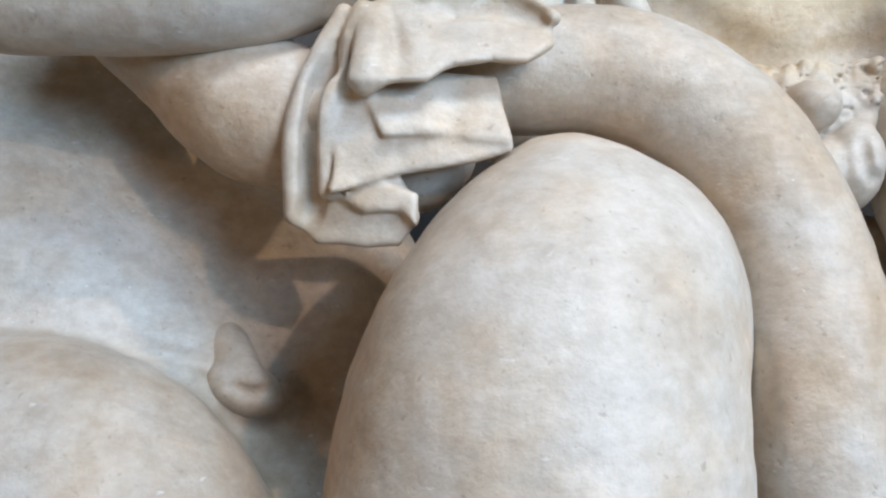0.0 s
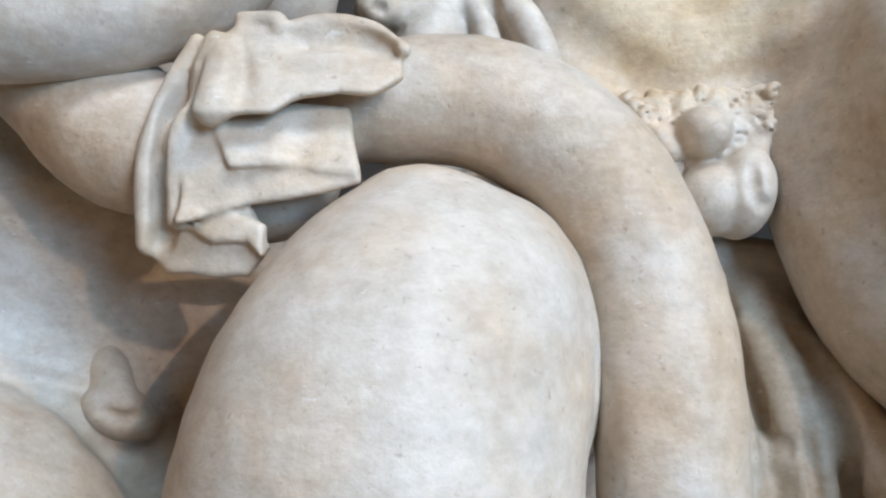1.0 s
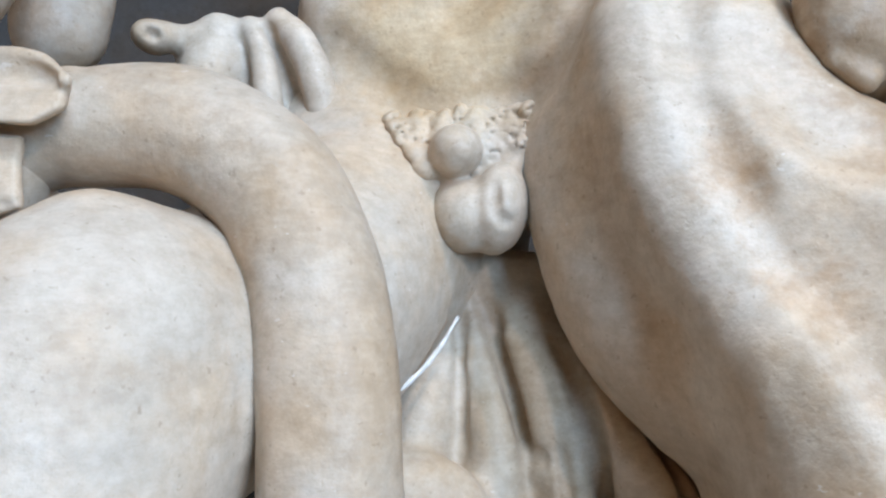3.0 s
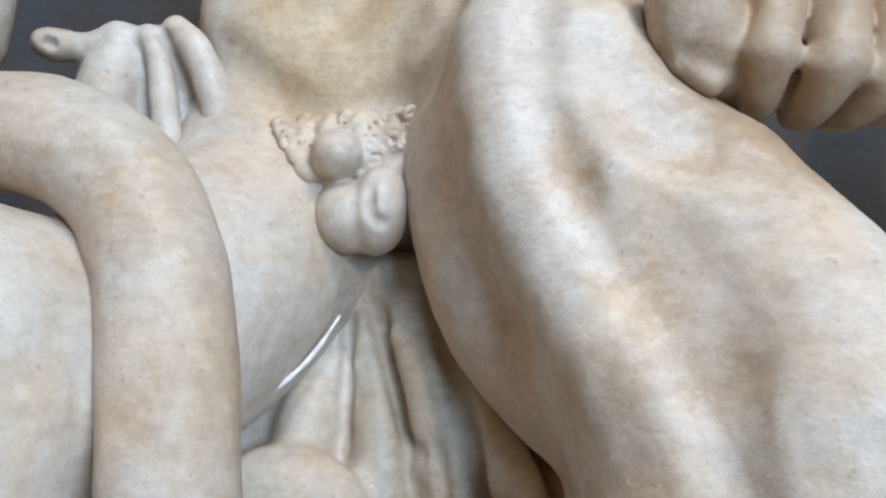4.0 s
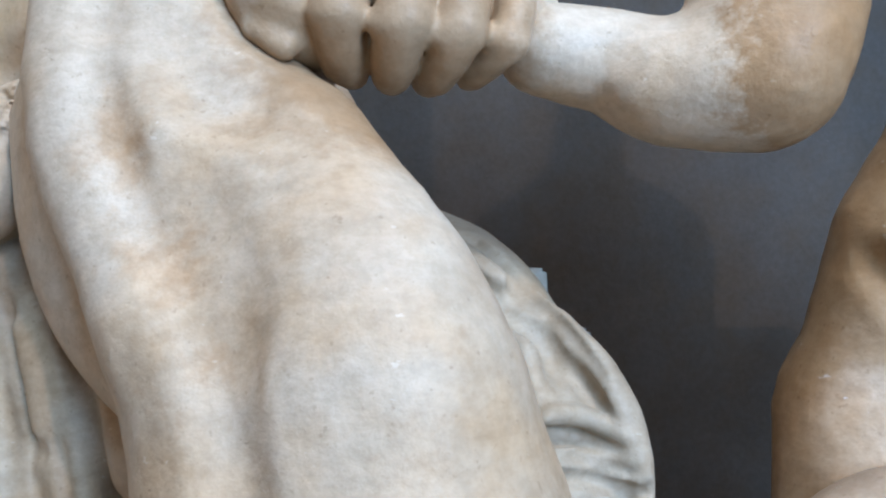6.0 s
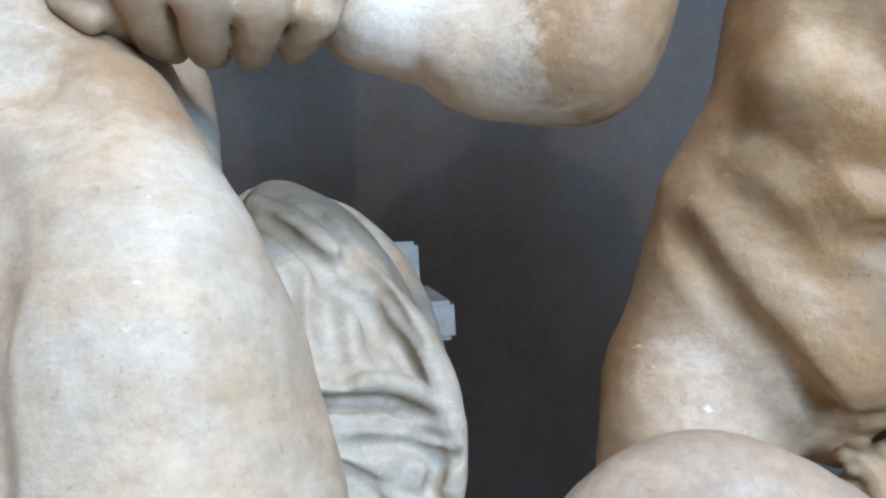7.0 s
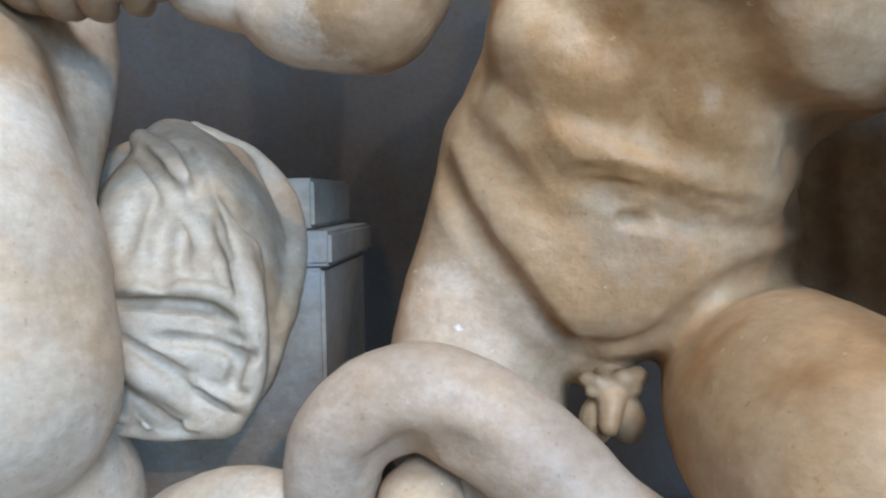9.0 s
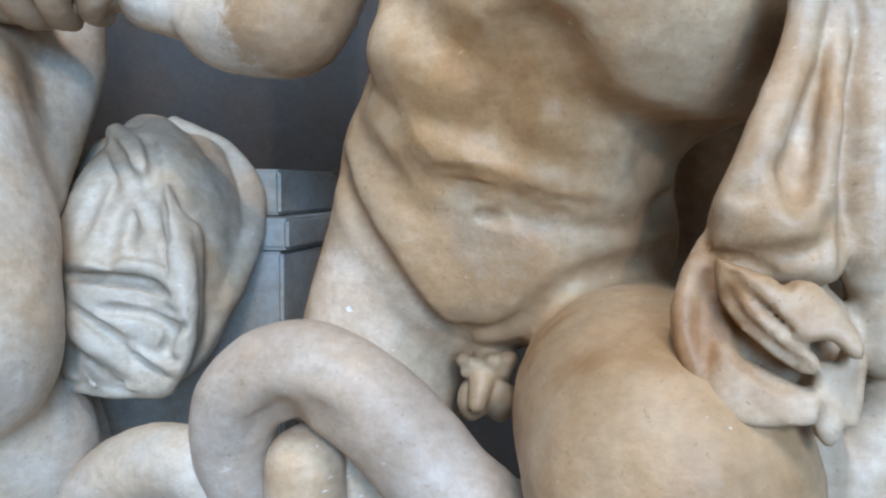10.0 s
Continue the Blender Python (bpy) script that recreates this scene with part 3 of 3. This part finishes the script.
g.limb([(-0.176, 0.672, 1.426), (-0.158, 0.648, 1.414), (-0.142, 0.632, 1.400)], [0.019, 0.014, 0.008], 0.006)
g.crease([(-0.160, 0.600, 1.399), (-0.145, 0.600, 1.394), (-0.130, 0.600, 1.394)], 0.005, 0.005, 0.003)
cast("statue", [c, g], M_YOUNG, "smaller son statue of patinated plaster, bent back against the altar", "statue")

# ---- cloths ----
c = Clay((-0.3, 0.42, 1.38), (0.20, 0.7, 1.72), 0.0023)
c.blob((-0.037, 0.585, 1.595), (0.065, 0.045, 0.073), (0, -25, 0), 0.02)
# bottom layer and standing folds
c.sheet([(-0.067, 0.545, 1.656), (-0.085, 0.548, 1.627), (-0.098, 0.550, 1.590), (-0.105, 0.550, 1.553), (-0.101, 0.548, 1.523), (-0.081, 0.540, 1.504), (-0.050, 0.535, 1.501), (-0.027, 0.530, 1.502), (-0.015, 0.530, 1.520), (-0.038, 0.540, 1.571), (-0.047, 0.545, 1.637)], 0.0066, 0.003, 1)
c.limb([(-0.064, 0.540, 1.653), (-0.085, 0.540, 1.611), (-0.095, 0.540, 1.567), (-0.095, 0.540, 1.523)], [0.006, 0.008, 0.009, 0.008], 0.006)
c.limb([(-0.052, 0.535, 1.653), (-0.069, 0.530, 1.605), (-0.073, 0.530, 1.562), (-0.074, 0.530, 1.537)], [0.006, 0.008, 0.008, 0.006], 0.006)
c.crease([(-0.071, 0.530, 1.627), (-0.082, 0.530, 1.584), (-0.083, 0.530, 1.534), (-0.087, 0.530, 1.516)], 0.008, 0.007, 0.006)
c.sheet([(-0.070, 0.535, 1.534), (-0.049, 0.530, 1.523), (-0.026, 0.525, 1.522), (-0.016, 0.520, 1.513), (-0.016, 0.525, 1.534), (-0.042, 0.530, 1.545)], 0.007, 0.003, 1)
# three overhanging tiers
c.sheet([(-0.063, 0.532, 1.606), (-0.069, 0.528, 1.569), (-0.070, 0.522, 1.535), (-0.054, 0.520, 1.538), (-0.022, 0.520, 1.547), (0.016, 0.522, 1.553), (0.044, 0.525, 1.561), (0.040, 0.530, 1.574), (-0.026, 0.535, 1.596)], 0.0058, 0.003, 1)
c.sheet([(-0.055, 0.535, 1.604), (-0.045, 0.528, 1.583), (-0.037, 0.520, 1.568), (-0.025, 0.518, 1.567), (-0.004, 0.518, 1.571), (0.020, 0.522, 1.567), (0.044, 0.525, 1.564), (0.035, 0.545, 1.612), (-0.009, 0.540, 1.615)], 0.0058, 0.003, 1)
c.sheet([(-0.038, 0.540, 1.666), (-0.054, 0.530, 1.641), (-0.058, 0.515, 1.603), (-0.038, 0.512, 1.600), (-0.010, 0.512, 1.603), (0.017, 0.516, 1.614), (0.030, 0.520, 1.617), (0.051, 0.524, 1.615), (0.070, 0.530, 1.628), (0.070, 0.540, 1.647), (0.041, 0.550, 1.665), (-0.011, 0.550, 1.663)], 0.0062, 0.003, 1)
c.limb([(-0.036, 0.545, 1.669), (-0.013, 0.540, 1.667), (-0.009, 0.540, 1.661), (0.019, 0.545, 1.667), (0.049, 0.540, 1.662), (0.070, 0.530, 1.646)], [0.005, 0.006, 0.006, 0.006, 0.006, 0.005], 0.004)
c.crease([(-0.005, 0.530, 1.652), (0.029, 0.530, 1.654), (0.057, 0.530, 1.648)], 0.007, 0.005, 0.005)
c.crease([(-0.038, 0.520, 1.653), (-0.033, 0.520, 1.636), (-0.027, 0.515, 1.617)], 0.009, 0.0035, 0.006)
c.ridge([(-0.044, 0.520, 1.646), (-0.044, 0.515, 1.624), (-0.048, 0.510, 1.604)], 0.010, 0.004, 0.008)
c.crease([(-0.019, 0.520, 1.562), (-0.040, 0.520, 1.553), (-0.057, 0.520, 1.544)], 0.010, 0.004, 0.008)
c.crease([(0.009, 0.520, 1.599), (0.006, 0.520, 1.583)], 0.012, 0.003, 0.01)
cast("drapery", c, M_CLOTH, "crumpled plaster cloth in tiers thrown over the serpent", "drapery")

c = Clay((0.1, 0.5, 0.84), (0.95, 1.1, 1.7), 0.004)
c.sheet([(0.348, 0.868, 1.540), (0.285, 0.815, 1.449), (0.197, 0.785, 1.361), (0.155, 0.770, 1.231), (0.155, 0.760, 1.012), (0.694, 0.760, 1.028), (0.676, 0.775, 1.238), (0.584, 0.795, 1.363), (0.461, 0.855, 1.516)], 0.03)
c.limb([(0.322, 0.845, 1.490), (0.302, 0.800, 1.415), (0.288, 0.775, 1.350), (0.270, 0.765, 1.150)], [0.014, 0.022, 0.030, 0.035], 0.022)
c.limb([(0.338, 0.845, 1.495), (0.350, 0.800, 1.420), (0.362, 0.770, 1.350), (0.366, 0.760, 1.150)], [0.010, 0.016, 0.024, 0.030], 0.022)
c.limb([(0.372, 0.845, 1.500), (0.398, 0.800, 1.440), (0.420, 0.770, 1.370), (0.430, 0.760, 1.300), (0.436, 0.755, 1.140)], [0.022, 0.024, 0.022, 0.024, 0.028], 0.022)
c.limb([(0.412, 0.840, 1.480), (0.456, 0.795, 1.410), (0.492, 0.775, 1.340), (0.522, 0.765, 1.260), (0.545, 0.765, 1.130)], [0.012, 0.020, 0.026, 0.030, 0.034], 0.022)
c.limb([(0.448, 0.838, 1.455), (0.520, 0.800, 1.360), (0.572, 0.785, 1.280), (0.600, 0.775, 1.140)], [0.012, 0.020, 0.026, 0.03], 0.022)
c.limb([(0.398, 0.808, 1.468), (0.446, 0.768, 1.398), (0.490, 0.745, 1.338), (0.522, 0.732, 1.285), (0.540, 0.725, 1.180)], [0.014, 0.022, 0.028, 0.033, 0.038], 0.030)
c.crease([(0.331, 0.820, 1.486), (0.329, 0.790, 1.421), (0.331, 0.770, 1.356)], 0.0065, 0.0090, 0.0060)
c.crease([(0.346, 0.820, 1.502), (0.371, 0.790, 1.437), (0.388, 0.770, 1.380), (0.400, 0.760, 1.346)], 0.0110, 0.0130, 0.0090)
c.crease([(0.424, 0.810, 1.450), (0.446, 0.775, 1.382), (0.464, 0.760, 1.310), (0.472, 0.760, 1.260)], 0.0105, 0.0130, 0.0090)
c.crease([(0.418, 0.780, 1.365), (0.427, 0.760, 1.309), (0.430, 0.760, 1.260)], 0.0060, 0.0080, 0.0048)
c.crease([(0.470, 0.800, 1.420), (0.512, 0.780, 1.355), (0.540, 0.770, 1.300)], 0.0090, 0.0100, 0.0080)
c.ridge([(0.384, 0.800, 1.450), (0.403, 0.780, 1.390), (0.410, 0.770, 1.330)], 0.010, 0.004, 0.012)
c.blob((0.278, 0.730, 1.301), (0.077, 0.04, 0.057), k=0.02)
hanging = cast("drapery", c, M_CLOTH, "plaster drapery hanging in folds between the legs", "drapery")
c = Clay((0.15, 0.6, 1.2), (0.55, 0.9, 1.6), 0.002)
c.limb([(0.208, 0.722, 1.371), (0.241, 0.716, 1.393), (0.281, 0.722, 1.416), (0.309, 0.734, 1.444), (0.328, 0.750, 1.474)], [0.0028, 0.0025, 0.003, 0.0025, 0.002], 0.004)
seam = cast("seam", c, M_SEAM, "white plaster repair seam", "")
seam.parent = hanging

c = Clay((-0.05, 0.6, 1.3), (0.55, 1.1, 1.9), 0.004)
c.sheet([(0.045, 0.830, 1.738), (0.064, 0.825, 1.762), (0.116, 0.825, 1.770), (0.160, 0.830, 1.768), (0.196, 0.835, 1.715), (0.206, 0.840, 1.650), (0.169, 0.840, 1.600), (0.060, 0.840, 1.580), (0.030, 0.840, 1.640)], 0.018)
c.limb([(0.088, 0.818, 1.756), (0.078, 0.810, 1.705), (0.062, 0.805, 1.630)], [0.020, 0.030, 0.034], 0.016)
c.limb([(0.121, 0.812, 1.762), (0.134, 0.805, 1.735), (0.142, 0.800, 1.690), (0.146, 0.800, 1.630)], [0.010, 0.012, 0.014, 0.016], 0.008)
c.limb([(0.150, 0.815, 1.768), (0.172, 0.808, 1.745), (0.190, 0.805, 1.705), (0.200, 0.808, 1.650), (0.200, 0.812, 1.600)], [0.014, 0.017, 0.018, 0.018, 0.018], 0.008)
c.crease([(0.140, 0.790, 1.758), (0.154, 0.790, 1.726), (0.166, 0.790, 1.690), (0.172, 0.790, 1.640)], 0.007, 0.010, 0.004)
c.blob((0.030, 0.800, 1.749), (0.022, 0.028, 0.017), (0, 10, 0), 0.008)
c.limb([(0.044, 0.806, 1.752), (0.070, 0.815, 1.748)], [0.012, 0.016], 0.010)
c.blob((0.036, 0.776, 1.745), (0.008, 0.010, 0.006), (0, 20, 0), 0.006, True)
cast("drapery", c, M_CLOTH, "folded plaster cloth with a curled end beside the hip", "drapery")

c = Clay((0.5, 0.5, 1.05), (1.15, 1.05, 1.7), 0.0035)
c.sheet([(0.670, 0.870, 1.500), (0.715, 0.885, 1.546), (0.758, 0.915, 1.546), (0.806, 0.930, 1.515), (0.838, 0.915, 1.480), (0.864, 0.890, 1.445), (0.888, 0.850, 1.395), (0.902, 0.800, 1.350), (0.910, 0.730, 1.310), (0.906, 0.680, 1.265), (0.882, 0.650, 1.228), (0.820, 0.650, 1.224), (0.745, 0.665, 1.250), (0.690, 0.730, 1.330), (0.660, 0.810, 1.450)], 0.020, 0.02)
c.blob((0.786, 0.746, 1.396), (0.094, 0.074, 0.172), (-40, -10, 0), 0.03)
c.blob((0.812, 0.704, 1.290), (0.092, 0.072, 0.064), (0, 8, 0), 0.03)
c.limb([(0.690, 0.870, 1.480), (0.703, 0.790, 1.330)], [0.04, 0.072], 0.03)
c.limb([(0.872, 0.700, 1.390), (0.884, 0.676, 1.340), (0.884, 0.668, 1.290), (0.862, 0.668, 1.250)], [0.030, 0.028, 0.028, 0.026], 0.014)
c.limb([(0.755, 0.850, 1.505), (0.818, 0.818, 1.440), (0.852, 0.765, 1.380), (0.866, 0.715, 1.310)], [0.045, 0.052, 0.046, 0.036], 0.016)
c.limb([(0.800, 0.880, 1.480), (0.838, 0.840, 1.420), (0.862, 0.790, 1.360), (0.872, 0.730, 1.300)], [0.045, 0.044, 0.040, 0.034], 0.014)
c.limb([(0.762, 0.900, 1.540), (0.826, 0.920, 1.505), (0.874, 0.905, 1.450), (0.896, 0.850, 1.390), (0.902, 0.785, 1.335), (0.900, 0.720, 1.290)], [0.012, 0.015, 0.018, 0.019, 0.018, 0.014], 0.010)
c.limb([(0.740, 0.790, 1.520), (0.800, 0.745, 1.480), (0.852, 0.700, 1.430), (0.888, 0.668, 1.380), (0.904, 0.652, 1.325), (0.902, 0.650, 1.270), (0.880, 0.650, 1.230)], [0.014, 0.016, 0.018, 0.018, 0.015, 0.013, 0.012], 0.010)
c.crease([(0.745, 0.700, 1.508), (0.770, 0.700, 1.490), (0.808, 0.680, 1.456), (0.842, 0.670, 1.418), (0.868, 0.660, 1.386), (0.880, 0.650, 1.350)], 0.0100, 0.0170, 0.0050)
c.crease([(0.790, 0.760, 1.520), (0.826, 0.760, 1.480), (0.852, 0.760, 1.440), (0.878, 0.740, 1.395)], 0.0090, 0.0150, 0.0050)
c.crease([(0.751, 0.680, 1.354), (0.795, 0.660, 1.354), (0.845, 0.650, 1.348), (0.882, 0.650, 1.337)], 0.0105, 0.0165, 0.0050)
c.ridge([(0.765, 0.670, 1.362), (0.817, 0.650, 1.366), (0.862, 0.650, 1.360), (0.898, 0.660, 1.342)], 0.0084, 0.0088, 0.0050)
c.crease([(0.743, 0.680, 1.304), (0.780, 0.660, 1.267), (0.814, 0.660, 1.235), (0.839, 0.670, 1.215)], 0.0104, 0.0145, 0.0050)
c.crease([(0.777, 0.660, 1.324), (0.826, 0.650, 1.292), (0.865, 0.650, 1.258), (0.895, 0.660, 1.243)], 0.0073, 0.0103, 0.0042)
c.crease([(0.810, 0.650, 1.320), (0.855, 0.650, 1.314), (0.897, 0.660, 1.298), (0.912, 0.660, 1.301)], 0.0073, 0.0103, 0.0042)
c.crease([(0.880, 0.660, 1.262), (0.890, 0.660, 1.282), (0.893, 0.670, 1.299)], 0.0080, 0.0110, 0.0050)
c.ridge([(0.776, 0.660, 1.301), (0.819, 0.650, 1.269), (0.849, 0.660, 1.238)], 0.0104, 0.0088, 0.0067)
c.ridge([(0.837, 0.650, 1.286), (0.871, 0.650, 1.264), (0.896, 0.660, 1.249)], 0.0084, 0.0088, 0.0050)
c.crease([(0.809, 0.680, 1.460), (0.809, 0.670, 1.414), (0.819, 0.660, 1.375)], 0.0125, 0.0072, 0.0084)
c.crease([(0.773, 0.690, 1.455), (0.774, 0.680, 1.403)], 0.0104, 0.0057, 0.0084)
c.ridge([(0.721, 0.720, 1.232), (0.773, 0.700, 1.225), (0.816, 0.700, 1.219), (0.871, 0.700, 1.222)], 0.0084, 0.0088, 0.0067)
c.crease([(0.756, 0.670, 1.288), (0.781, 0.670, 1.244), (0.792, 0.670, 1.227)], 0.007, 0.006, 0.005)
c.crease([(0.839, 0.650, 1.337), (0.878, 0.650, 1.320), (0.903, 0.660, 1.312)], 0.006, 0.005, 0.005)
c.crease([(0.854, 0.650, 1.280), (0.882, 0.650, 1.264), (0.905, 0.660, 1.261)], 0.006, 0.006, 0.004)
c.crease([(0.832, 0.680, 1.465), (0.843, 0.670, 1.425), (0.848, 0.660, 1.392)], 0.010, 0.003, 0.01)
cast("drapery", c, M_BUNCH, "bunched plaster drapery with deep folds behind the thigh", "drapery")

c = Clay((1.1, 0.1, 0.84), (1.85, 0.7, 2.0), 0.004)
# hanging sleeve
c.sheet([(1.516, 0.460, 1.695), (1.504, 0.450, 1.593), (1.483, 0.440, 1.544), (1.456, 0.430, 1.479), (1.439, 0.420, 1.430), (1.438, 0.410, 1.405), (1.483, 0.410, 1.392), (1.523, 0.410, 1.401), (1.530, 0.420, 1.471), (1.538, 0.440, 1.590), (1.547, 0.450, 1.690)], 0.03, 0.01)
c.limb([(1.502, 0.430, 1.666), (1.496, 0.420, 1.572), (1.475, 0.410, 1.509), (1.453, 0.400, 1.447)], [0.012, 0.012, 0.014, 0.016], 0.01)
c.limb([(1.522, 0.420, 1.662), (1.518, 0.410, 1.569), (1.510, 0.400, 1.508), (1.504, 0.395, 1.451), (1.511, 0.395, 1.429)], [0.010, 0.010, 0.009, 0.008, 0.007], 0.006)
c.limb([(1.530, 0.430, 1.664), (1.527, 0.420, 1.548), (1.520, 0.405, 1.471), (1.520, 0.400, 1.429)], [0.008, 0.008, 0.008, 0.007], 0.004)
c.blob((1.479, 0.420, 1.435), (0.040, 0.045, 0.034), k=0.02)
c.crease([(1.508, 0.400, 1.605), (1.504, 0.400, 1.557), (1.494, 0.390, 1.515), (1.489, 0.385, 1.470)], 0.016, 0.016, 0.008)
c.crease([(1.513, 0.390, 1.515), (1.510, 0.385, 1.459), (1.512, 0.385, 1.433)], 0.008, 0.013, 0.005)
c.crease([(1.482, 0.400, 1.554), (1.467, 0.390, 1.508), (1.454, 0.385, 1.459)], 0.010, 0.004, 0.01)
c.crease([(1.474, 0.390, 1.478), (1.484, 0.385, 1.466), (1.487, 0.380, 1.448)], 0.008, 0.004, 0.008)
c.crease([(1.436, 0.380, 1.410), (1.461, 0.375, 1.412), (1.489, 0.375, 1.415), (1.507, 0.380, 1.422)], 0.007, 0.005, 0.006)
c.blob((1.483, 0.425, 1.349), (0.055, 0.04, 0.051), (0, 10, 0), 0.01)
# lower folds over the thigh
c.sheet([(1.442, 0.430, 1.434), (1.422, 0.425, 1.405), (1.410, 0.410, 1.369), (1.413, 0.400, 1.343), (1.424, 0.385, 1.318), (1.438, 0.380, 1.305), (1.452, 0.380, 1.317), (1.452, 0.400, 1.368), (1.457, 0.420, 1.410)], 0.014, 0.005)
c.limb([(1.433, 0.420, 1.418), (1.418, 0.400, 1.379), (1.419, 0.390, 1.349), (1.428, 0.380, 1.320)], [0.006, 0.009, 0.009, 0.006], 0.006)
c.sheet([(1.436, 0.385, 1.411), (1.435, 0.380, 1.390), (1.445, 0.370, 1.371), (1.463, 0.365, 1.354), (1.481, 0.360, 1.342), (1.495, 0.360, 1.339), (1.498, 0.360, 1.347), (1.485, 0.365, 1.362), (1.464, 0.370, 1.381), (1.446, 0.380, 1.404)], 0.011, 0.003)
c.sheet([(1.439, 0.375, 1.409), (1.456, 0.365, 1.391), (1.477, 0.360, 1.372), (1.488, 0.355, 1.360), (1.503, 0.355, 1.362), (1.518, 0.355, 1.350), (1.523, 0.360, 1.361), (1.512, 0.365, 1.381), (1.495, 0.370, 1.397), (1.475, 0.375, 1.399)], 0.010, 0.003)
c.sheet([(1.436, 0.390, 1.352), (1.432, 0.380, 1.324), (1.439, 0.372, 1.306), (1.452, 0.365, 1.301), (1.483, 0.360, 1.305), (1.497, 0.360, 1.309), (1.499, 0.365, 1.324), (1.484, 0.370, 1.330), (1.460, 0.380, 1.341), (1.444, 0.385, 1.353)], 0.011, 0.003)
c.sheet([(1.499, 0.375, 1.344), (1.495, 0.370, 1.316), (1.501, 0.365, 1.294), (1.511, 0.365, 1.293), (1.517, 0.370, 1.310), (1.513, 0.375, 1.341)], 0.010, 0.003)
c.sheet([(1.516, 0.375, 1.352), (1.513, 0.370, 1.327), (1.520, 0.370, 1.302), (1.529, 0.375, 1.310), (1.530, 0.380, 1.348)], 0.010, 0.003)
c.crease([(1.438, 0.370, 1.395), (1.449, 0.360, 1.374), (1.471, 0.360, 1.354), (1.493, 0.360, 1.341)], 0.005, 0.008, 0.003)
c.crease([(1.446, 0.360, 1.348), (1.464, 0.360, 1.336), (1.482, 0.360, 1.328)], 0.005, 0.003, 0.004)
c.crease([(1.434, 0.360, 1.412), (1.458, 0.360, 1.408), (1.479, 0.360, 1.396)], 0.004, 0.005, 0.003)
c.limb([(1.513, 0.420, 1.282), (1.517, 0.420, 1.237), (1.524, 0.440, 1.090)], [0.018, 0.02, 0.03], 0.006)
c.crease([(1.522, 0.400, 1.619), (1.523, 0.400, 1.545), (1.524, 0.400, 1.471), (1.526, 0.400, 1.406)], 0.012, 0.020, 0.006)
c.ridge([(1.498, 0.400, 1.605), (1.491, 0.400, 1.553), (1.472, 0.390, 1.500), (1.454, 0.385, 1.455)], 0.012, 0.010, 0.008)
c.ridge([(1.519, 0.400, 1.582), (1.513, 0.390, 1.526), (1.505, 0.385, 1.463), (1.507, 0.385, 1.435)], 0.008, 0.010, 0.006)
# outer column
c.limb([(1.551, 0.450, 1.689), (1.547, 0.440, 1.590), (1.544, 0.430, 1.510), (1.542, 0.420, 1.432), (1.540, 0.420, 1.400)], [0.016, 0.018, 0.02, 0.022, 0.016], 0.006)
c.limb([(1.583, 0.470, 1.695), (1.578, 0.450, 1.512), (1.568, 0.440, 1.399), (1.557, 0.430, 1.343)], [0.03, 0.035, 0.035, 0.02], 0.01)
c.limb([(1.574, 0.460, 1.330), (1.566, 0.450, 1.281), (1.542, 0.440, 1.222), (1.539, 0.440, 1.092)], [0.02, 0.028, 0.03, 0.03], 0.01)
# unseen arm and cloth further right, added to shade the gap behind the waist
c2 = Clay((1.5, 0.1, 0.86), (2.15, 0.8, 2.1), 0.008)
c2.limb([(1.560, 0.600, 1.825), (1.594, 0.500, 1.685), (1.614, 0.460, 1.592)], [0.06, 0.055, 0.055], 0.02)
c2.sheet([(1.595, 0.500, 1.664), (1.607, 0.500, 1.341), (1.622, 0.500, 1.113), (1.776, 0.520, 1.119), (1.727, 0.520, 1.601)], 0.05, 0.02)
# inner cloth sheet added behind the waist to make the gap dark
d = Clay((1.2, 0.6, 1.0), (1.95, 1.0, 1.9), 0.006)
d.sheet([(1.409, 0.840, 1.594), (1.405, 0.840, 1.458), (1.426, 0.840, 1.307), (1.597, 0.840, 1.257), (1.747, 0.840, 1.312), (1.736, 0.840, 1.569)], 0.02)
d.crease([(1.450, 0.820, 1.539), (1.446, 0.820, 1.426), (1.458, 0.820, 1.311)], 0.02, 0.012)
d.crease([(1.516, 0.820, 1.539), (1.513, 0.820, 1.426), (1.528, 0.820, 1.311)], 0.02, 0.012)
d.crease([(1.558, 0.820, 1.539), (1.571, 0.820, 1.312)], 0.02, 0.01)
cloak = cast("drapery", c, M_CLOAK, "plaster cloth hanging in long folds from the arm of the youth", "drapery")
outer = cast("fold", c2, M_CLOAK, "unseen outer mass of arm and cloth, added to block light", "")
outer.parent = cloak
inner = cast("fold", d, M_CLOAK, "inner fold of the cloth, added to darken the gap", "")
inner.parent = cloak

# ---- the altar ----
altar = tagged(new("altar"), "grey plaster altar with a stepped cornice behind the figures", "altar")
for nm, lo, hi in (("body", (0.50, 0.89, 0.85), (0.926, 1.205, 1.364)), ("cornice", (0.48, 0.880, 1.366), (0.938, 1.215, 1.410)), ("cap", (0.52, 0.935, 1.412), (0.905, 1.205, 1.478))):
    ob = block(nm, lo, hi, M_ALTAR, bevel=0.005)
    ob.parent = altar
